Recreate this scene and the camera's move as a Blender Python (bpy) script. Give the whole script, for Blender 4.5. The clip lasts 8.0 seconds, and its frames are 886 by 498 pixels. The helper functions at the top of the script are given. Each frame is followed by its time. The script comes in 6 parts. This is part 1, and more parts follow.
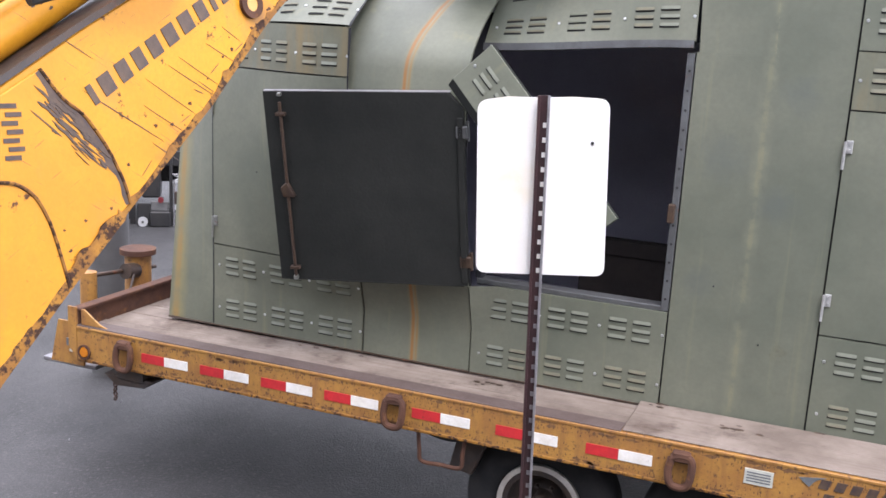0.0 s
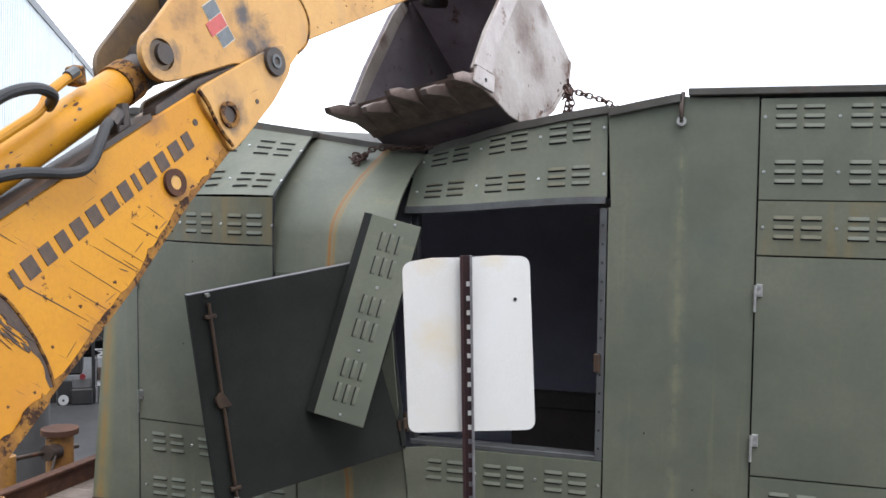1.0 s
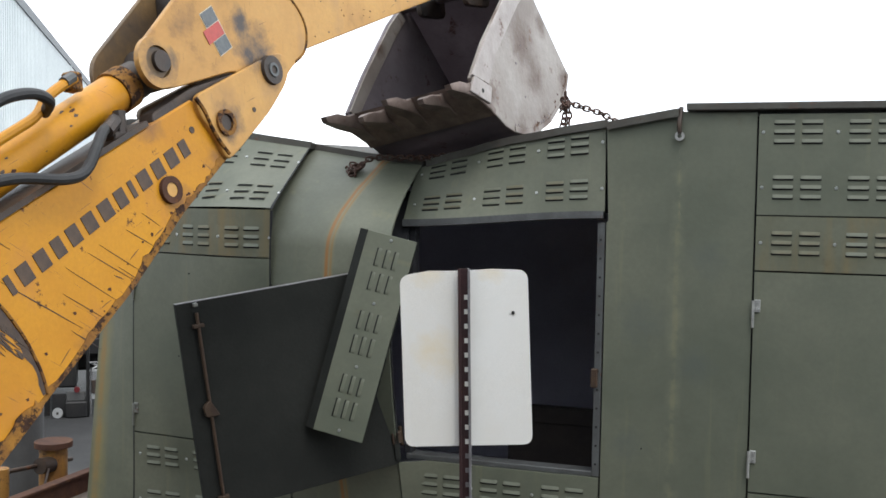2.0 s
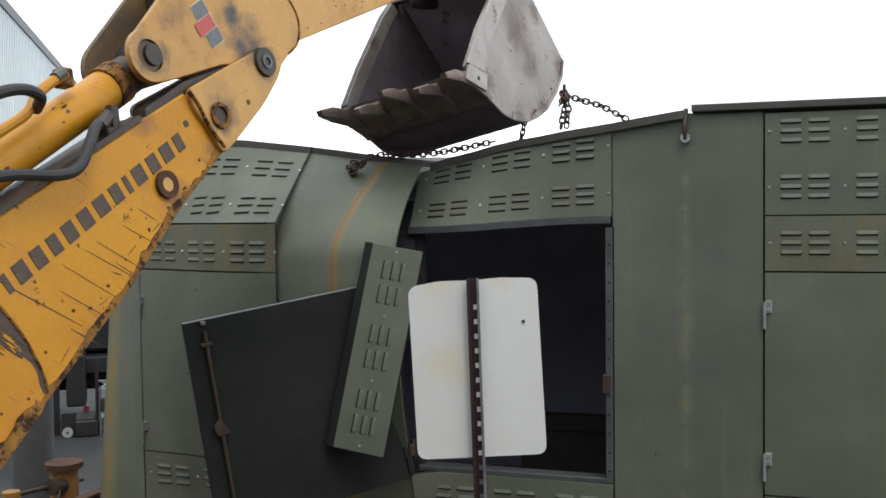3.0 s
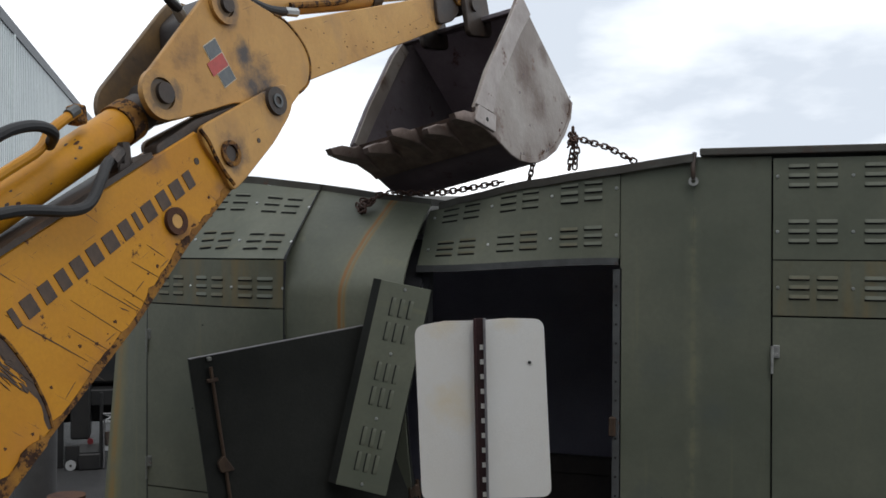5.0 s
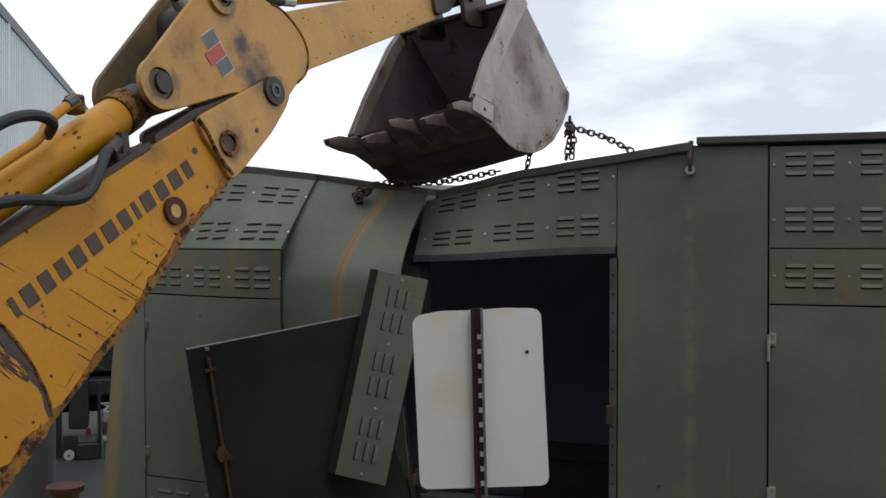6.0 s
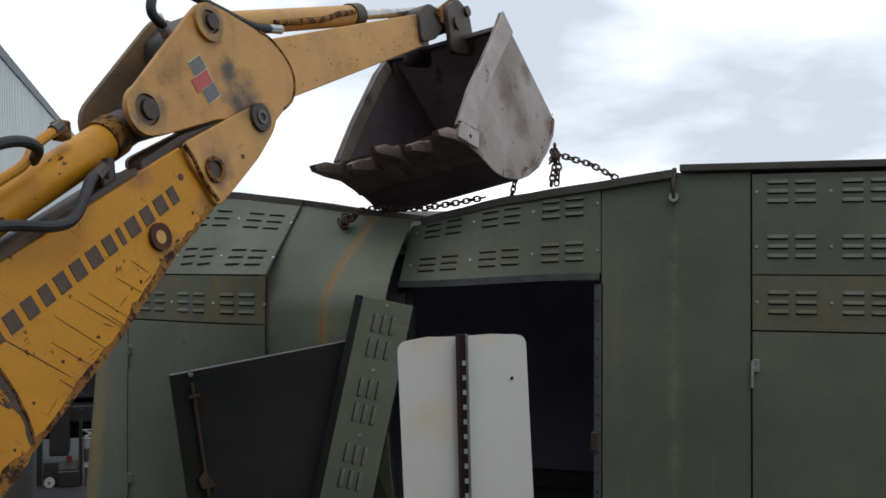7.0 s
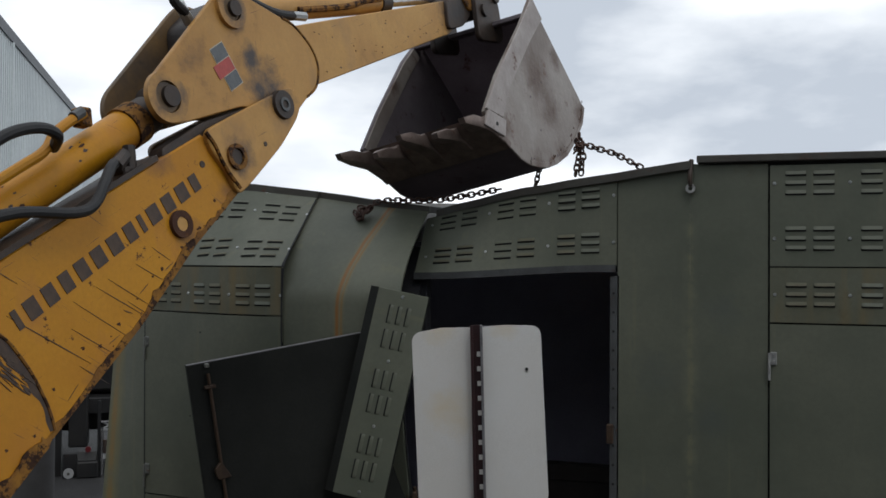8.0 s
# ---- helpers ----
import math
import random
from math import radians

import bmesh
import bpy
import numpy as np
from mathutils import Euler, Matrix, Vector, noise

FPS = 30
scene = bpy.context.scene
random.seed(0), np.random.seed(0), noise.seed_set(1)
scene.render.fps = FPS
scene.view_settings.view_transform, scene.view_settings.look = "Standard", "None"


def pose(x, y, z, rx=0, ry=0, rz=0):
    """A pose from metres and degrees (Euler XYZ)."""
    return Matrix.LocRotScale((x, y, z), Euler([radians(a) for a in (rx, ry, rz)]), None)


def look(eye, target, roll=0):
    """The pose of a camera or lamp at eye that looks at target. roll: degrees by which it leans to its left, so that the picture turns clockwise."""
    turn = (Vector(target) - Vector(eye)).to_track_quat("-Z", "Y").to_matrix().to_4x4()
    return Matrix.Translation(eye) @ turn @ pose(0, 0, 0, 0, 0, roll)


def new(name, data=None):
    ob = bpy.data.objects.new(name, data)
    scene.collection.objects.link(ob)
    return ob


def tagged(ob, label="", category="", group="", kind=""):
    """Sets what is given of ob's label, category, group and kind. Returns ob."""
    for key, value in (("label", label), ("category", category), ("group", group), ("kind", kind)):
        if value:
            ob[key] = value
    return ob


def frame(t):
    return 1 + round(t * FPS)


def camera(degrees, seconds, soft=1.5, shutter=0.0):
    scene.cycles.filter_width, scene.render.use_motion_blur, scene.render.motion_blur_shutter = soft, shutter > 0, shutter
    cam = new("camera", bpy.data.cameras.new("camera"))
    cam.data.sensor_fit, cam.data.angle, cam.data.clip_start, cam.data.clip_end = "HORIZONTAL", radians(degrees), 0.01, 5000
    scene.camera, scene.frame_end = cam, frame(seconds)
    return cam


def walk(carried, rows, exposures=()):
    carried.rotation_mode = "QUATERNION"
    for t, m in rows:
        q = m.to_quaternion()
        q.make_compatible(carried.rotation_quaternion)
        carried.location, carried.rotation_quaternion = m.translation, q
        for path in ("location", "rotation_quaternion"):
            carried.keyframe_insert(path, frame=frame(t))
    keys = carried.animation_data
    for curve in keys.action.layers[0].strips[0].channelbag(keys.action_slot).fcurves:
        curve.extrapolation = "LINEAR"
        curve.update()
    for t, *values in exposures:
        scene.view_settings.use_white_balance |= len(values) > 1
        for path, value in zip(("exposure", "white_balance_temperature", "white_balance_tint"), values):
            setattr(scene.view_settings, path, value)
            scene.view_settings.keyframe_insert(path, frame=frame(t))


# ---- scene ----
cam = camera(48.4, 8.0, soft=1.6)
PATH = [
    (0, (2.29, -4.211, 2.639), (1.57, -2.395, 2.212), 3.2),
    (0.1, (2.297, -4.212, 2.649), (1.586, -2.381, 2.274), 3.4),
    (0.2, (2.297, -4.224, 2.657), (1.598, -2.377, 2.344), 2.9),
    (0.3, (2.295, -4.222, 2.66), (1.625, -2.352, 2.423), 2.1),
    (0.4, (2.294, -4.243, 2.658), (1.648, -2.359, 2.47), 1.5),
    (0.5, (2.297, -4.26, 2.655), (1.667, -2.37, 2.478), 1.8),
    (0.7, (2.314, -4.259, 2.659), (1.693, -2.362, 2.52), 1.2),
    (1, (2.312, -4.266, 2.653), (1.703, -2.364, 2.549), 0.8),
    (1.5, (2.311, -4.267, 2.644), (1.708, -2.362, 2.559), 1.4),
    (3, (2.286, -4.231, 2.653), (1.673, -2.328, 2.595), -0.5),
    (3.5, (2.291, -4.237, 2.655), (1.673, -2.336, 2.62), -1.2),
    (4, (2.289, -4.234, 2.657), (1.695, -2.324, 2.684), -1.1),
    (4.5, (2.29, -4.24, 2.656), (1.679, -2.336, 2.694), -0.2),
    (5.8, (2.288, -4.238, 2.668), (1.654, -2.341, 2.652), 0.6),
    (6, (2.289, -4.243, 2.667), (1.667, -2.342, 2.661), 0.2),
    (6.5, (2.287, -4.246, 2.667), (1.67, -2.344, 2.707), -0.1),
    (7, (2.291, -4.252, 2.669), (1.698, -2.342, 2.715), 0.3),
    (7.5, (2.294, -4.249, 2.665), (1.663, -2.351, 2.676), 0.4),
    (8, (2.297, -4.242, 2.657), (1.671, -2.343, 2.691), 0.4),
]
EXPOSURES = [(0, 2.31, 6250, 21), (0.25, 2.17, 6200, 19), (0.5, 2.02, 6150, 16), (1, 1.54, 6230, 13), (1.7, 1.31, 6400, 10), (3, 0.92, 6400, 8), (3.5, 0.79, 6450, 9), (4, 0.43, 6450, 10), (5, 0.19, 6450, 10), (6.5, 0.14, 6400, 10), (7.2, 0.01, 6350, 10), (8, -0.17, 6350, 10)]
walk(cam, [(t, look(eye, target, roll)) for t, eye, target, roll in PATH], EXPOSURES)

# ---- world and sun ----
SUN_FROM = Vector((0.38, -0.42, 0.95)).normalized()


def make_world():
    w = bpy.data.worlds.new("overcast_sky")
    scene.world = w
    w.use_nodes = True
    nt = w.node_tree
    nt.nodes.clear()
    out = nt.nodes.new("ShaderNodeOutputWorld")
    bg = nt.nodes.new("ShaderNodeBackground")
    bg.inputs["Strength"].default_value = 0.1
    sky = nt.nodes.new("ShaderNodeTexSky")
    sky.sky_type = "NISHITA"
    sky.sun_disc = False
    sky.sun_elevation = math.asin(SUN_FROM.z)
    sky.sun_rotation = math.atan2(SUN_FROM.x, SUN_FROM.y)
    co = nt.nodes.new("ShaderNodeTexCoord")
    mp = nt.nodes.new("ShaderNodeMapping")
    mp.inputs["Scale"].default_value = (1.0, 1.0, 2.6)
    mp.inputs["Location"].default_value = (0.9, 0.4, 0.1)
    nt.links.new(co.outputs["Generated"], mp.inputs["Vector"])
    # cloud cover: nearly closed, a few blue holes
    cover = nt.nodes.new("ShaderNodeTexNoise")
    cover.inputs["Scale"].default_value = 2.3
    cover.inputs["Detail"].default_value = 7
    cover.inputs["Roughness"].default_value = 0.55
    nt.links.new(mp.outputs["Vector"], cover.inputs["Vector"])
    gap = nt.nodes.new("ShaderNodeValToRGB")
    gap.color_ramp.elements[0].position, gap.color_ramp.elements[1].position = 0.28, 0.38
    nt.links.new(cover.outputs["Fac"], gap.inputs["Fac"])
    shade = nt.nodes.new("ShaderNodeTexNoise")
    shade.inputs["Scale"].default_value = 1.9
    shade.inputs["Detail"].default_value = 8
    shade.inputs["Roughness"].default_value = 0.5
    nt.links.new(mp.outputs["Vector"], shade.inputs["Vector"])
    tone = nt.nodes.new("ShaderNodeValToRGB")
    tone.color_ramp.elements[0].position, tone.color_ramp.elements[1].position = 0.44, 0.60
    tone.color_ramp.elements[0].color = (6.4, 7.0, 7.8, 1)
    tone.color_ramp.elements[1].color = (13.5, 13.8, 14.0, 1)
    nt.links.new(shade.outputs["Fac"], tone.inputs["Fac"])
    mix = nt.nodes.new("ShaderNodeMix")
    mix.data_type = "RGBA"
    nt.links.new(gap.outputs["Color"], mix.inputs["Factor"])
    nt.links.new(sky.outputs["Color"], mix.inputs["A"])
    nt.links.new(tone.outputs["Color"], mix.inputs["B"])
    nt.links.new(mix.outputs["Result"], bg.inputs["Color"])
    nt.links.new(bg.outputs["Background"], out.inputs["Surface"])


make_world()
sun_data = bpy.data.lights.new("sun", "SUN")
sun_data.energy, sun_data.angle, sun_data.color = 0.55, radians(18), (1.0, 0.96, 0.9)
sun = new("sun", sun_data)
sun.matrix_world = look(SUN_FROM * 40, (0, 0, 0))


# ---- materials ----
def material(name, base, other=None, rough=0.6, metal=0.0, scale=3.0, rust=0.0, rust_color=(0.16, 0.055, 0.02), streak=0.0,
             streak_color=(0.3, 0.22, 0.08), bump=0.15, grain=60.0, rust_scale=9.0, stretch=(14, 14, 0.7), spec=0.5, spread=0.08, scratch=0.0, scratch_turn=30, scratch_color=(0.12, 0.06, 0.03), smears=(), smear_color=(0.09, 0.065, 0.045), smear_top=1.75, bands=(), band_lean=None):
    m = bpy.data.materials.new(name)
    m.use_nodes = True
    nt = m.node_tree
    b = nt.nodes["Principled BSDF"]
    b.inputs["Metallic"].default_value = metal
    b.inputs["Specular IOR Level"].default_value = spec
    co = nt.nodes.new("ShaderNodeTexCoord")

    def noise_node(sc, detail=6, roughness=0.6, vec=None):
        t = nt.nodes.new("ShaderNodeTexNoise")
        t.inputs["Scale"].default_value, t.inputs["Detail"].default_value, t.inputs["Roughness"].default_value = sc, detail, roughness
        nt.links.new(vec or co.outputs["Object"], t.inputs["Vector"])
        return t.outputs["Fac"]

    def ramp(src, lo, hi):
        r = nt.nodes.new("ShaderNodeMapRange")
        r.inputs["From Min"].default_value, r.inputs["From Max"].default_value = lo, hi
        nt.links.new(src, r.inputs["Value"])
        return r.outputs["Result"]

    def blend(fac, a, c):
        x = nt.nodes.new("ShaderNodeMix")
        x.data_type = "RGBA"
        nt.links.new(fac, x.inputs["Factor"])
        for key, v in (("A", a), ("B", c)):
            if isinstance(v, tuple):
                x.inputs[key].default_value = (*v, 1)
            else:
                nt.links.new(v, x.inputs[key])
        return x.outputs["Result"]

    other = other or tuple(v * 0.75 for v in base)
    color = blend(ramp(noise_node(scale), 0.35, 0.65), base, other)
    color = blend(ramp(noise_node(grain, 3), 0.2, 1.6), color, tuple(v * 0.6 for v in base))
    if streak:
        mp = nt.nodes.new("ShaderNodeMapping")
        mp.inputs["Scale"].default_value = stretch
        nt.links.new(co.outputs["Object"], mp.inputs["Vector"])
        s = ramp(noise_node(1.0, 4, 0.55, mp.outputs["Vector"]), 0.72 - 0.25 * streak, 0.95 - 0.1 * streak)
        color = blend(s, color, streak_color)
    if scratch:
        for turn, fine, amount in ((scratch_turn, 1.0, scratch), (scratch_turn - 62, 1.7, scratch * 0.6)):
            mp = nt.nodes.new("ShaderNodeMapping")
            mp.vector_type = "TEXTURE"
            mp.inputs["Rotation"].default_value = (0, radians(turn), 0)
            mp.inputs["Scale"].default_value = (0.22 / fine, 0.2, 0.006 / fine)
            nt.links.new(co.outputs["Object"], mp.inputs["Vector"])
            s = ramp(noise_node(1.0, 3, 0.6, mp.outputs["Vector"]), 0.70 - 0.08 * amount, 0.74 - 0.08 * amount)
            color = blend(s, color, scratch_color)
    for cx, cz, rad in smears:
        flat = nt.nodes.new("ShaderNodeVectorMath")
        flat.operation = "MULTIPLY"
        flat.inputs[1].default_value = (1, 0, 1)
        nt.links.new(co.outputs["Object"], flat.inputs[0])
        gap = nt.nodes.new("ShaderNodeVectorMath")
        gap.operation = "DISTANCE"
        gap.inputs[1].default_value = (cx, 0, cz)
        nt.links.new(flat.outputs["Vector"], gap.inputs[0])
        near = nt.nodes.new("ShaderNodeMapRange")
        near.inputs["From Min"].default_value, near.inputs["From Max"].default_value = rad, rad * 0.2
        nt.links.new(gap.outputs["Value"], near.inputs["Value"])
        total = nt.nodes.new("ShaderNodeMath")
        total.operation = "ADD"
        nt.links.new(near.outputs["Result"], total.inputs[0])
        nt.links.new(ramp(noise_node(11, 8, 0.7), 0.25, 0.85), total.inputs[1])
        color = blend(ramp(total.outputs[0], 0.80, smear_top), color, smear_color)
    # upright runs of stain at a given x: (x, half width, colour, strength, upper end)
    for bx, half, tint, strength, top in bands:
        axes = nt.nodes.new("ShaderNodeSeparateXYZ")
        nt.links.new(co.outputs["Object"], axes.inputs[0])
        long = nt.nodes.new("ShaderNodeMapping")
        long.inputs["Scale"].default_value = (9, 9, 1.6)
        nt.links.new(co.outputs["Object"], long.inputs["Vector"])
        wander = nt.nodes.new("ShaderNodeMath")
        wander.operation = "MULTIPLY_ADD"
        wander.inputs[1].default_value = half * 1.1
        nt.links.new(noise_node(1.0, 4, 0.6, long.outputs["Vector"]), wander.inputs[0])
        if band_lean:
            slope, foot = band_lean
            rise = nt.nodes.new("ShaderNodeMapRange")
            rise.inputs["From Min"].default_value, rise.inputs["From Max"].default_value = foot, foot + 0.7
            rise.inputs["To Min"].default_value, rise.inputs["To Max"].default_value = 0.0, -0.7 * slope
            rise.interpolation_type = "SMOOTHSTEP"
            nt.links.new(axes.outputs["Z"], rise.inputs["Value"])
            shift = nt.nodes.new("ShaderNodeMath")
            nt.links.new(axes.outputs["X"], shift.inputs[0])
            nt.links.new(rise.outputs["Result"], shift.inputs[1])
            nt.links.new(shift.outputs[0], wander.inputs[2])
        else:
            nt.links.new(axes.outputs["X"], wander.inputs[2])
        gap = nt.nodes.new("ShaderNodeMath")
        gap.operation = "SUBTRACT"
        gap.inputs[1].default_value = bx + half * 0.55
        nt.links.new(wander.outputs[0], gap.inputs[0])
        size = nt.nodes.new("ShaderNodeMath")
        size.operation = "ABSOLUTE"
        nt.links.new(gap.outputs[0], size.inputs[0])
        fade = nt.nodes.new("ShaderNodeMath")
        fade.operation = "MULTIPLY"
        nt.links.new(ramp(size.outputs[0], half, half * 0.35), fade.inputs[0])
        nt.links.new(ramp(noise_node(6, 6, 0.65), 0.80 - 0.75 * strength, 1.0 - 0.45 * strength), fade.inputs[1])
        ends = nt.nodes.new("ShaderNodeMath")
        ends.operation = "MULTIPLY"
        nt.links.new(fade.outputs[0], ends.inputs[0])
        nt.links.new(ramp(axes.outputs["Z"], top, top - 0.05), ends.inputs[1])
        color = blend(ends.outputs[0], color, tint)
    rough_src = ramp(noise_node(scale * 4), -0.6, 1.6)
    rr = nt.nodes.new("ShaderNodeMapRange")
    rr.inputs["To Min"].default_value, rr.inputs["To Max"].default_value = max(rough - 0.12, 0.05), min(rough + 0.15, 1)
    nt.links.new(rough_src, rr.inputs["Value"])
    height = noise_node(grain, 4)
    if rust:
        mask = ramp(noise_node(rust_scale, 9, 0.72), 0.70 - 0.3 * rust, 0.70 - 0.3 * rust + spread)
        spots = blend(ramp(noise_node(40, 4), 0.3, 0.7), rust_color, tuple(v * 0.4 for v in rust_color))
        color = blend(mask, color, spots)
        add = nt.nodes.new("ShaderNodeMath")
        add.operation = "MAXIMUM"
        half = nt.nodes.new("ShaderNodeMath")
        half.operation = "MULTIPLY"
        half.inputs[1].default_value = 0.85
        nt.links.new(mask, half.inputs[0])
        nt.links.new(half.outputs[0], add.inputs[0])
        nt.links.new(rr.outputs["Result"], add.inputs[1])
        nt.links.new(add.outputs[0], b.inputs["Roughness"])
    else:
        nt.links.new(rr.outputs["Result"], b.inputs["Roughness"])
    nt.links.new(color, b.inputs["Base Color"])
    bp = nt.nodes.new("ShaderNodeBump")
    bp.inputs["Strength"].default_value, bp.inputs["Distance"].default_value = bump, 0.01
    nt.links.new(height, bp.inputs["Height"])
    nt.links.new(bp.outputs["Normal"], b.inputs["Normal"])
    return m


PAINT = dict(base=(0.150, 0.156, 0.115), other=(0.096, 0.107, 0.079), rough=0.5, scale=1.7, rust=0.30, rust_color=(0.130, 0.118, 0.064), streak=0.45, streak_color=(0.178, 0.172, 0.104), bump=0.06, grain=45, rust_scale=4.0, spread=0.30, spec=0.38)
GREEN = material("green_paint", **PAINT)
GREEN_CORNER = material("green_paint_corner_stained", bands=((-1.235, 0.075, (0.185, 0.165, 0.080), 0.85, 9), (-1.245, 0.030, (0.230, 0.140, 0.045), 0.75, 9)), **PAINT)
GREEN_RUN = material("green_paint_rust_run", bands=((0.304, 0.036, (0.185, 0.170, 0.095), 0.9, 9), (0.296, 0.013, (0.230, 0.108, 0.034), 1.15, 9), (0.320, 0.009, (0.215, 0.128, 0.048), 0.85, 9)), band_lean=(0.19, 2.42), **PAINT)
GREEN_DRIP = material("green_paint_dripped", bands=((1.957, 0.045, (0.172, 0.172, 0.120), 0.50, 3.02), (1.957, 0.016, (0.190, 0.178, 0.108), 0.50, 3.02)), smears=((1.80, 2.15, 0.20), (2.05, 1.95, 0.16), (1.76, 1.55, 0.14), (2.10, 2.45, 0.15)), smear_color=(0.085, 0.097, 0.085), smear_top=2.3, **PAINT)
GREEN_STAINED = material("green_paint_stained", (0.135, 0.142, 0.104), (0.118, 0.116, 0.076), 0.52, 0, 3.0, 0.36, (0.185, 0.118, 0.050), 0.9, (0.200, 0.138, 0.052), 0.06, 45, 5.0, (9, 9, 1.2), spread=0.22, spec=0.38)
GREEN_EDGE = material("weathered_green_edge", (0.075, 0.074, 0.062), (0.052, 0.044, 0.036), 0.7, 0, 6, 0.4, (0.12, 0.06, 0.04))
LOUVER_STAIN = material("rust_bled_green", (0.120, 0.128, 0.088), (0.132, 0.104, 0.060), 0.6, 0, 12, 0.30, (0.125, 0.072, 0.036), spread=0.2, spec=0.38)
INNER = material("charcoal_paint", (0.027, 0.028, 0.0255), (0.019, 0.020, 0.0185), 0.8, 0, 3, spec=0.08)
# near-black stand-in for shade in the seams and behind the front
DARK = material("dark_gap_shade", (0.016, 0.016, 0.020), (0.010, 0.010, 0.012), 0.8, 0, 3)
# pale bluish colour that puts veiling haze into the inner walls
INTERIOR = material("haze_lifted_interior", (0.42, 0.41, 0.48), (0.33, 0.32, 0.38), 0.8, 0, 2)
FRAME_GREY = material("grey_frame_steel", (0.11, 0.115, 0.115), (0.07, 0.07, 0.07), 0.5, 0.3, 8, 0.3)
# near-black colour standing in for the shade inside slots and holes
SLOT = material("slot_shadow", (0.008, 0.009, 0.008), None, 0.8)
SCREW = material("zinc_screw", (0.62, 0.63, 0.62), None, 0.35, 0.8)
ZINC = material("bright_zinc", (0.42, 0.42, 0.40), (0.28, 0.28, 0.27), 0.4, 0.35, 30)
DARK_POST = material("grimy_grey_steel", (0.085, 0.083, 0.080), (0.060, 0.058, 0.056), 0.7, 0, 3)
HINGE = material("hinge_steel", (0.26, 0.27, 0.25), (0.16, 0.16, 0.14), 0.45, 0.5, 20, 0.2)
BRASS = material("rusty_brass_rod", (0.072, 0.044, 0.026), (0.045, 0.027, 0.019), 0.6, 0.3, 20, 0.4)
YELLOW = material("yellow_machine_paint", (0.58, 0.262, 0.008), (0.49, 0.205, 0.010), 0.45, 0, 3.2, 0.26, (0.11, 0.045, 0.022), 0.6, (0.42, 0.17, 0.04), 0.05, 70, 8, (7, 7, 3), spread=0.03, spec=0.32, scratch=0.15, scratch_turn=32, smears=((0.42, 1.46, 0.15), (0.62, 1.63, 0.14), (0.30, 1.74, 0.12), (0.0, 1.05, 0.10)), smear_color=(0.16, 0.075, 0.035))
YELLOW_FADED = material("faded_yellow_paint", (0.56, 0.305, 0.075), (0.42, 0.205, 0.045), 0.5, 0, 2.6, 0.47, (0.11, 0.07, 0.045), 0.6, (0.27, 0.15, 0.065), 0.06, 70, 2.6, (5, 5, 3), spread=0.25, scratch=0.1, scratch_turn=-25, smears=((0.88, 2.06, 0.20), (0.80, 2.16, 0.10), (0.36, 1.935, 0.15), (0.71, 2.33, 0.13), (2.42, 2.70, 0.24), (0.66, 1.77, 0.12)), smear_color=(0.055, 0.042, 0.036), smear_top=1.5)
YELLOW_WORN = material("worn_yellow_edge", (0.30, 0.140, 0.022), (0.14, 0.062, 0.022), 0.75, 0, 16, 0.66, (0.050, 0.024, 0.014), 0, (0, 0, 0), 0.3, 60, 26, spread=0.05, spec=0.25)
TRAILER = material("trailer_yellow_paint", (0.37, 0.185, 0.035), (0.27, 0.120, 0.030), 0.6, 0, 6, 0.50, (0.085, 0.040, 0.024), 1.0, (0.17, 0.075, 0.028), 0.2, 60, 34, (26, 26, 5), spread=0.13)
RAIL_TOP = material("rust_brown_rail_top", (0.088, 0.062, 0.052), (0.062, 0.040, 0.033), 0.75, 0, 7, 0.22, (0.30, 0.16, 0.05), 0, (0, 0, 0), 0.2, 60, 20)
BLEED = material("brown_rust_bleed", (0.20, 0.100, 0.034), (0.13, 0.062, 0.028), 0.8, 0, 25, 0.5, (0.085, 0.042, 0.025), spread=0.1)
FRECKLE = material("brown_rust_freckles", (0.150, 0.076, 0.034), (0.080, 0.040, 0.022), 0.85, 0, 30)
RUSTY = material("rusty_steel", (0.105, 0.050, 0.031), (0.058, 0.030, 0.022), 0.85, 0.1, 8, 0.5, (0.155, 0.070, 0.032), spec=0.25)
DARK_STEEL = material("dark_greasy_steel", (0.045, 0.038, 0.035), (0.075, 0.05, 0.035), 0.5, 0.4, 9, 0.25)
BUCKET_IN = material("bucket_inner_steel", (0.18, 0.155, 0.165), (0.13, 0.108, 0.115), 0.65, 0.2, 4, 0.36, (0.10, 0.045, 0.03))
BUCKET_OUT = material("scraped_bucket_steel", (0.33, 0.295, 0.265), (0.185, 0.148, 0.125), 0.5, 0.3, 2.0, 0.34, (0.16, 0.08, 0.05), 0.3, (0.22, 0.15, 0.11), 0.25, 35, 7, (5, 5, 2), spread=0.12, smears=((2.62, 1.88, 0.12), (2.95, 1.96, 0.13), (3.25, 2.22, 0.14), (2.77, 2.74, 0.14), (2.30, 2.02, 0.10), (2.45, 2.45, 0.12), (3.0, 2.5, 0.12), (2.72, 2.35, 0.22), (2.86, 2.20, 0.18)), smear_color=(0.105, 0.066, 0.048), smear_top=1.5)
BUCKET_PALE = material("pale_scraped_steel", (0.42, 0.38, 0.355), (0.27, 0.23, 0.21), 0.5, 0.25, 5, 0.33, (0.15, 0.075, 0.05), 0.3, (0.24, 0.17, 0.13), 0.25, 35, 12, (5, 5, 2), spread=0.08)
TOOTH = material("worn_tooth_steel", (0.23, 0.175, 0.150), (0.13, 0.095, 0.080), 0.5, 0.5, 14, 0.3)
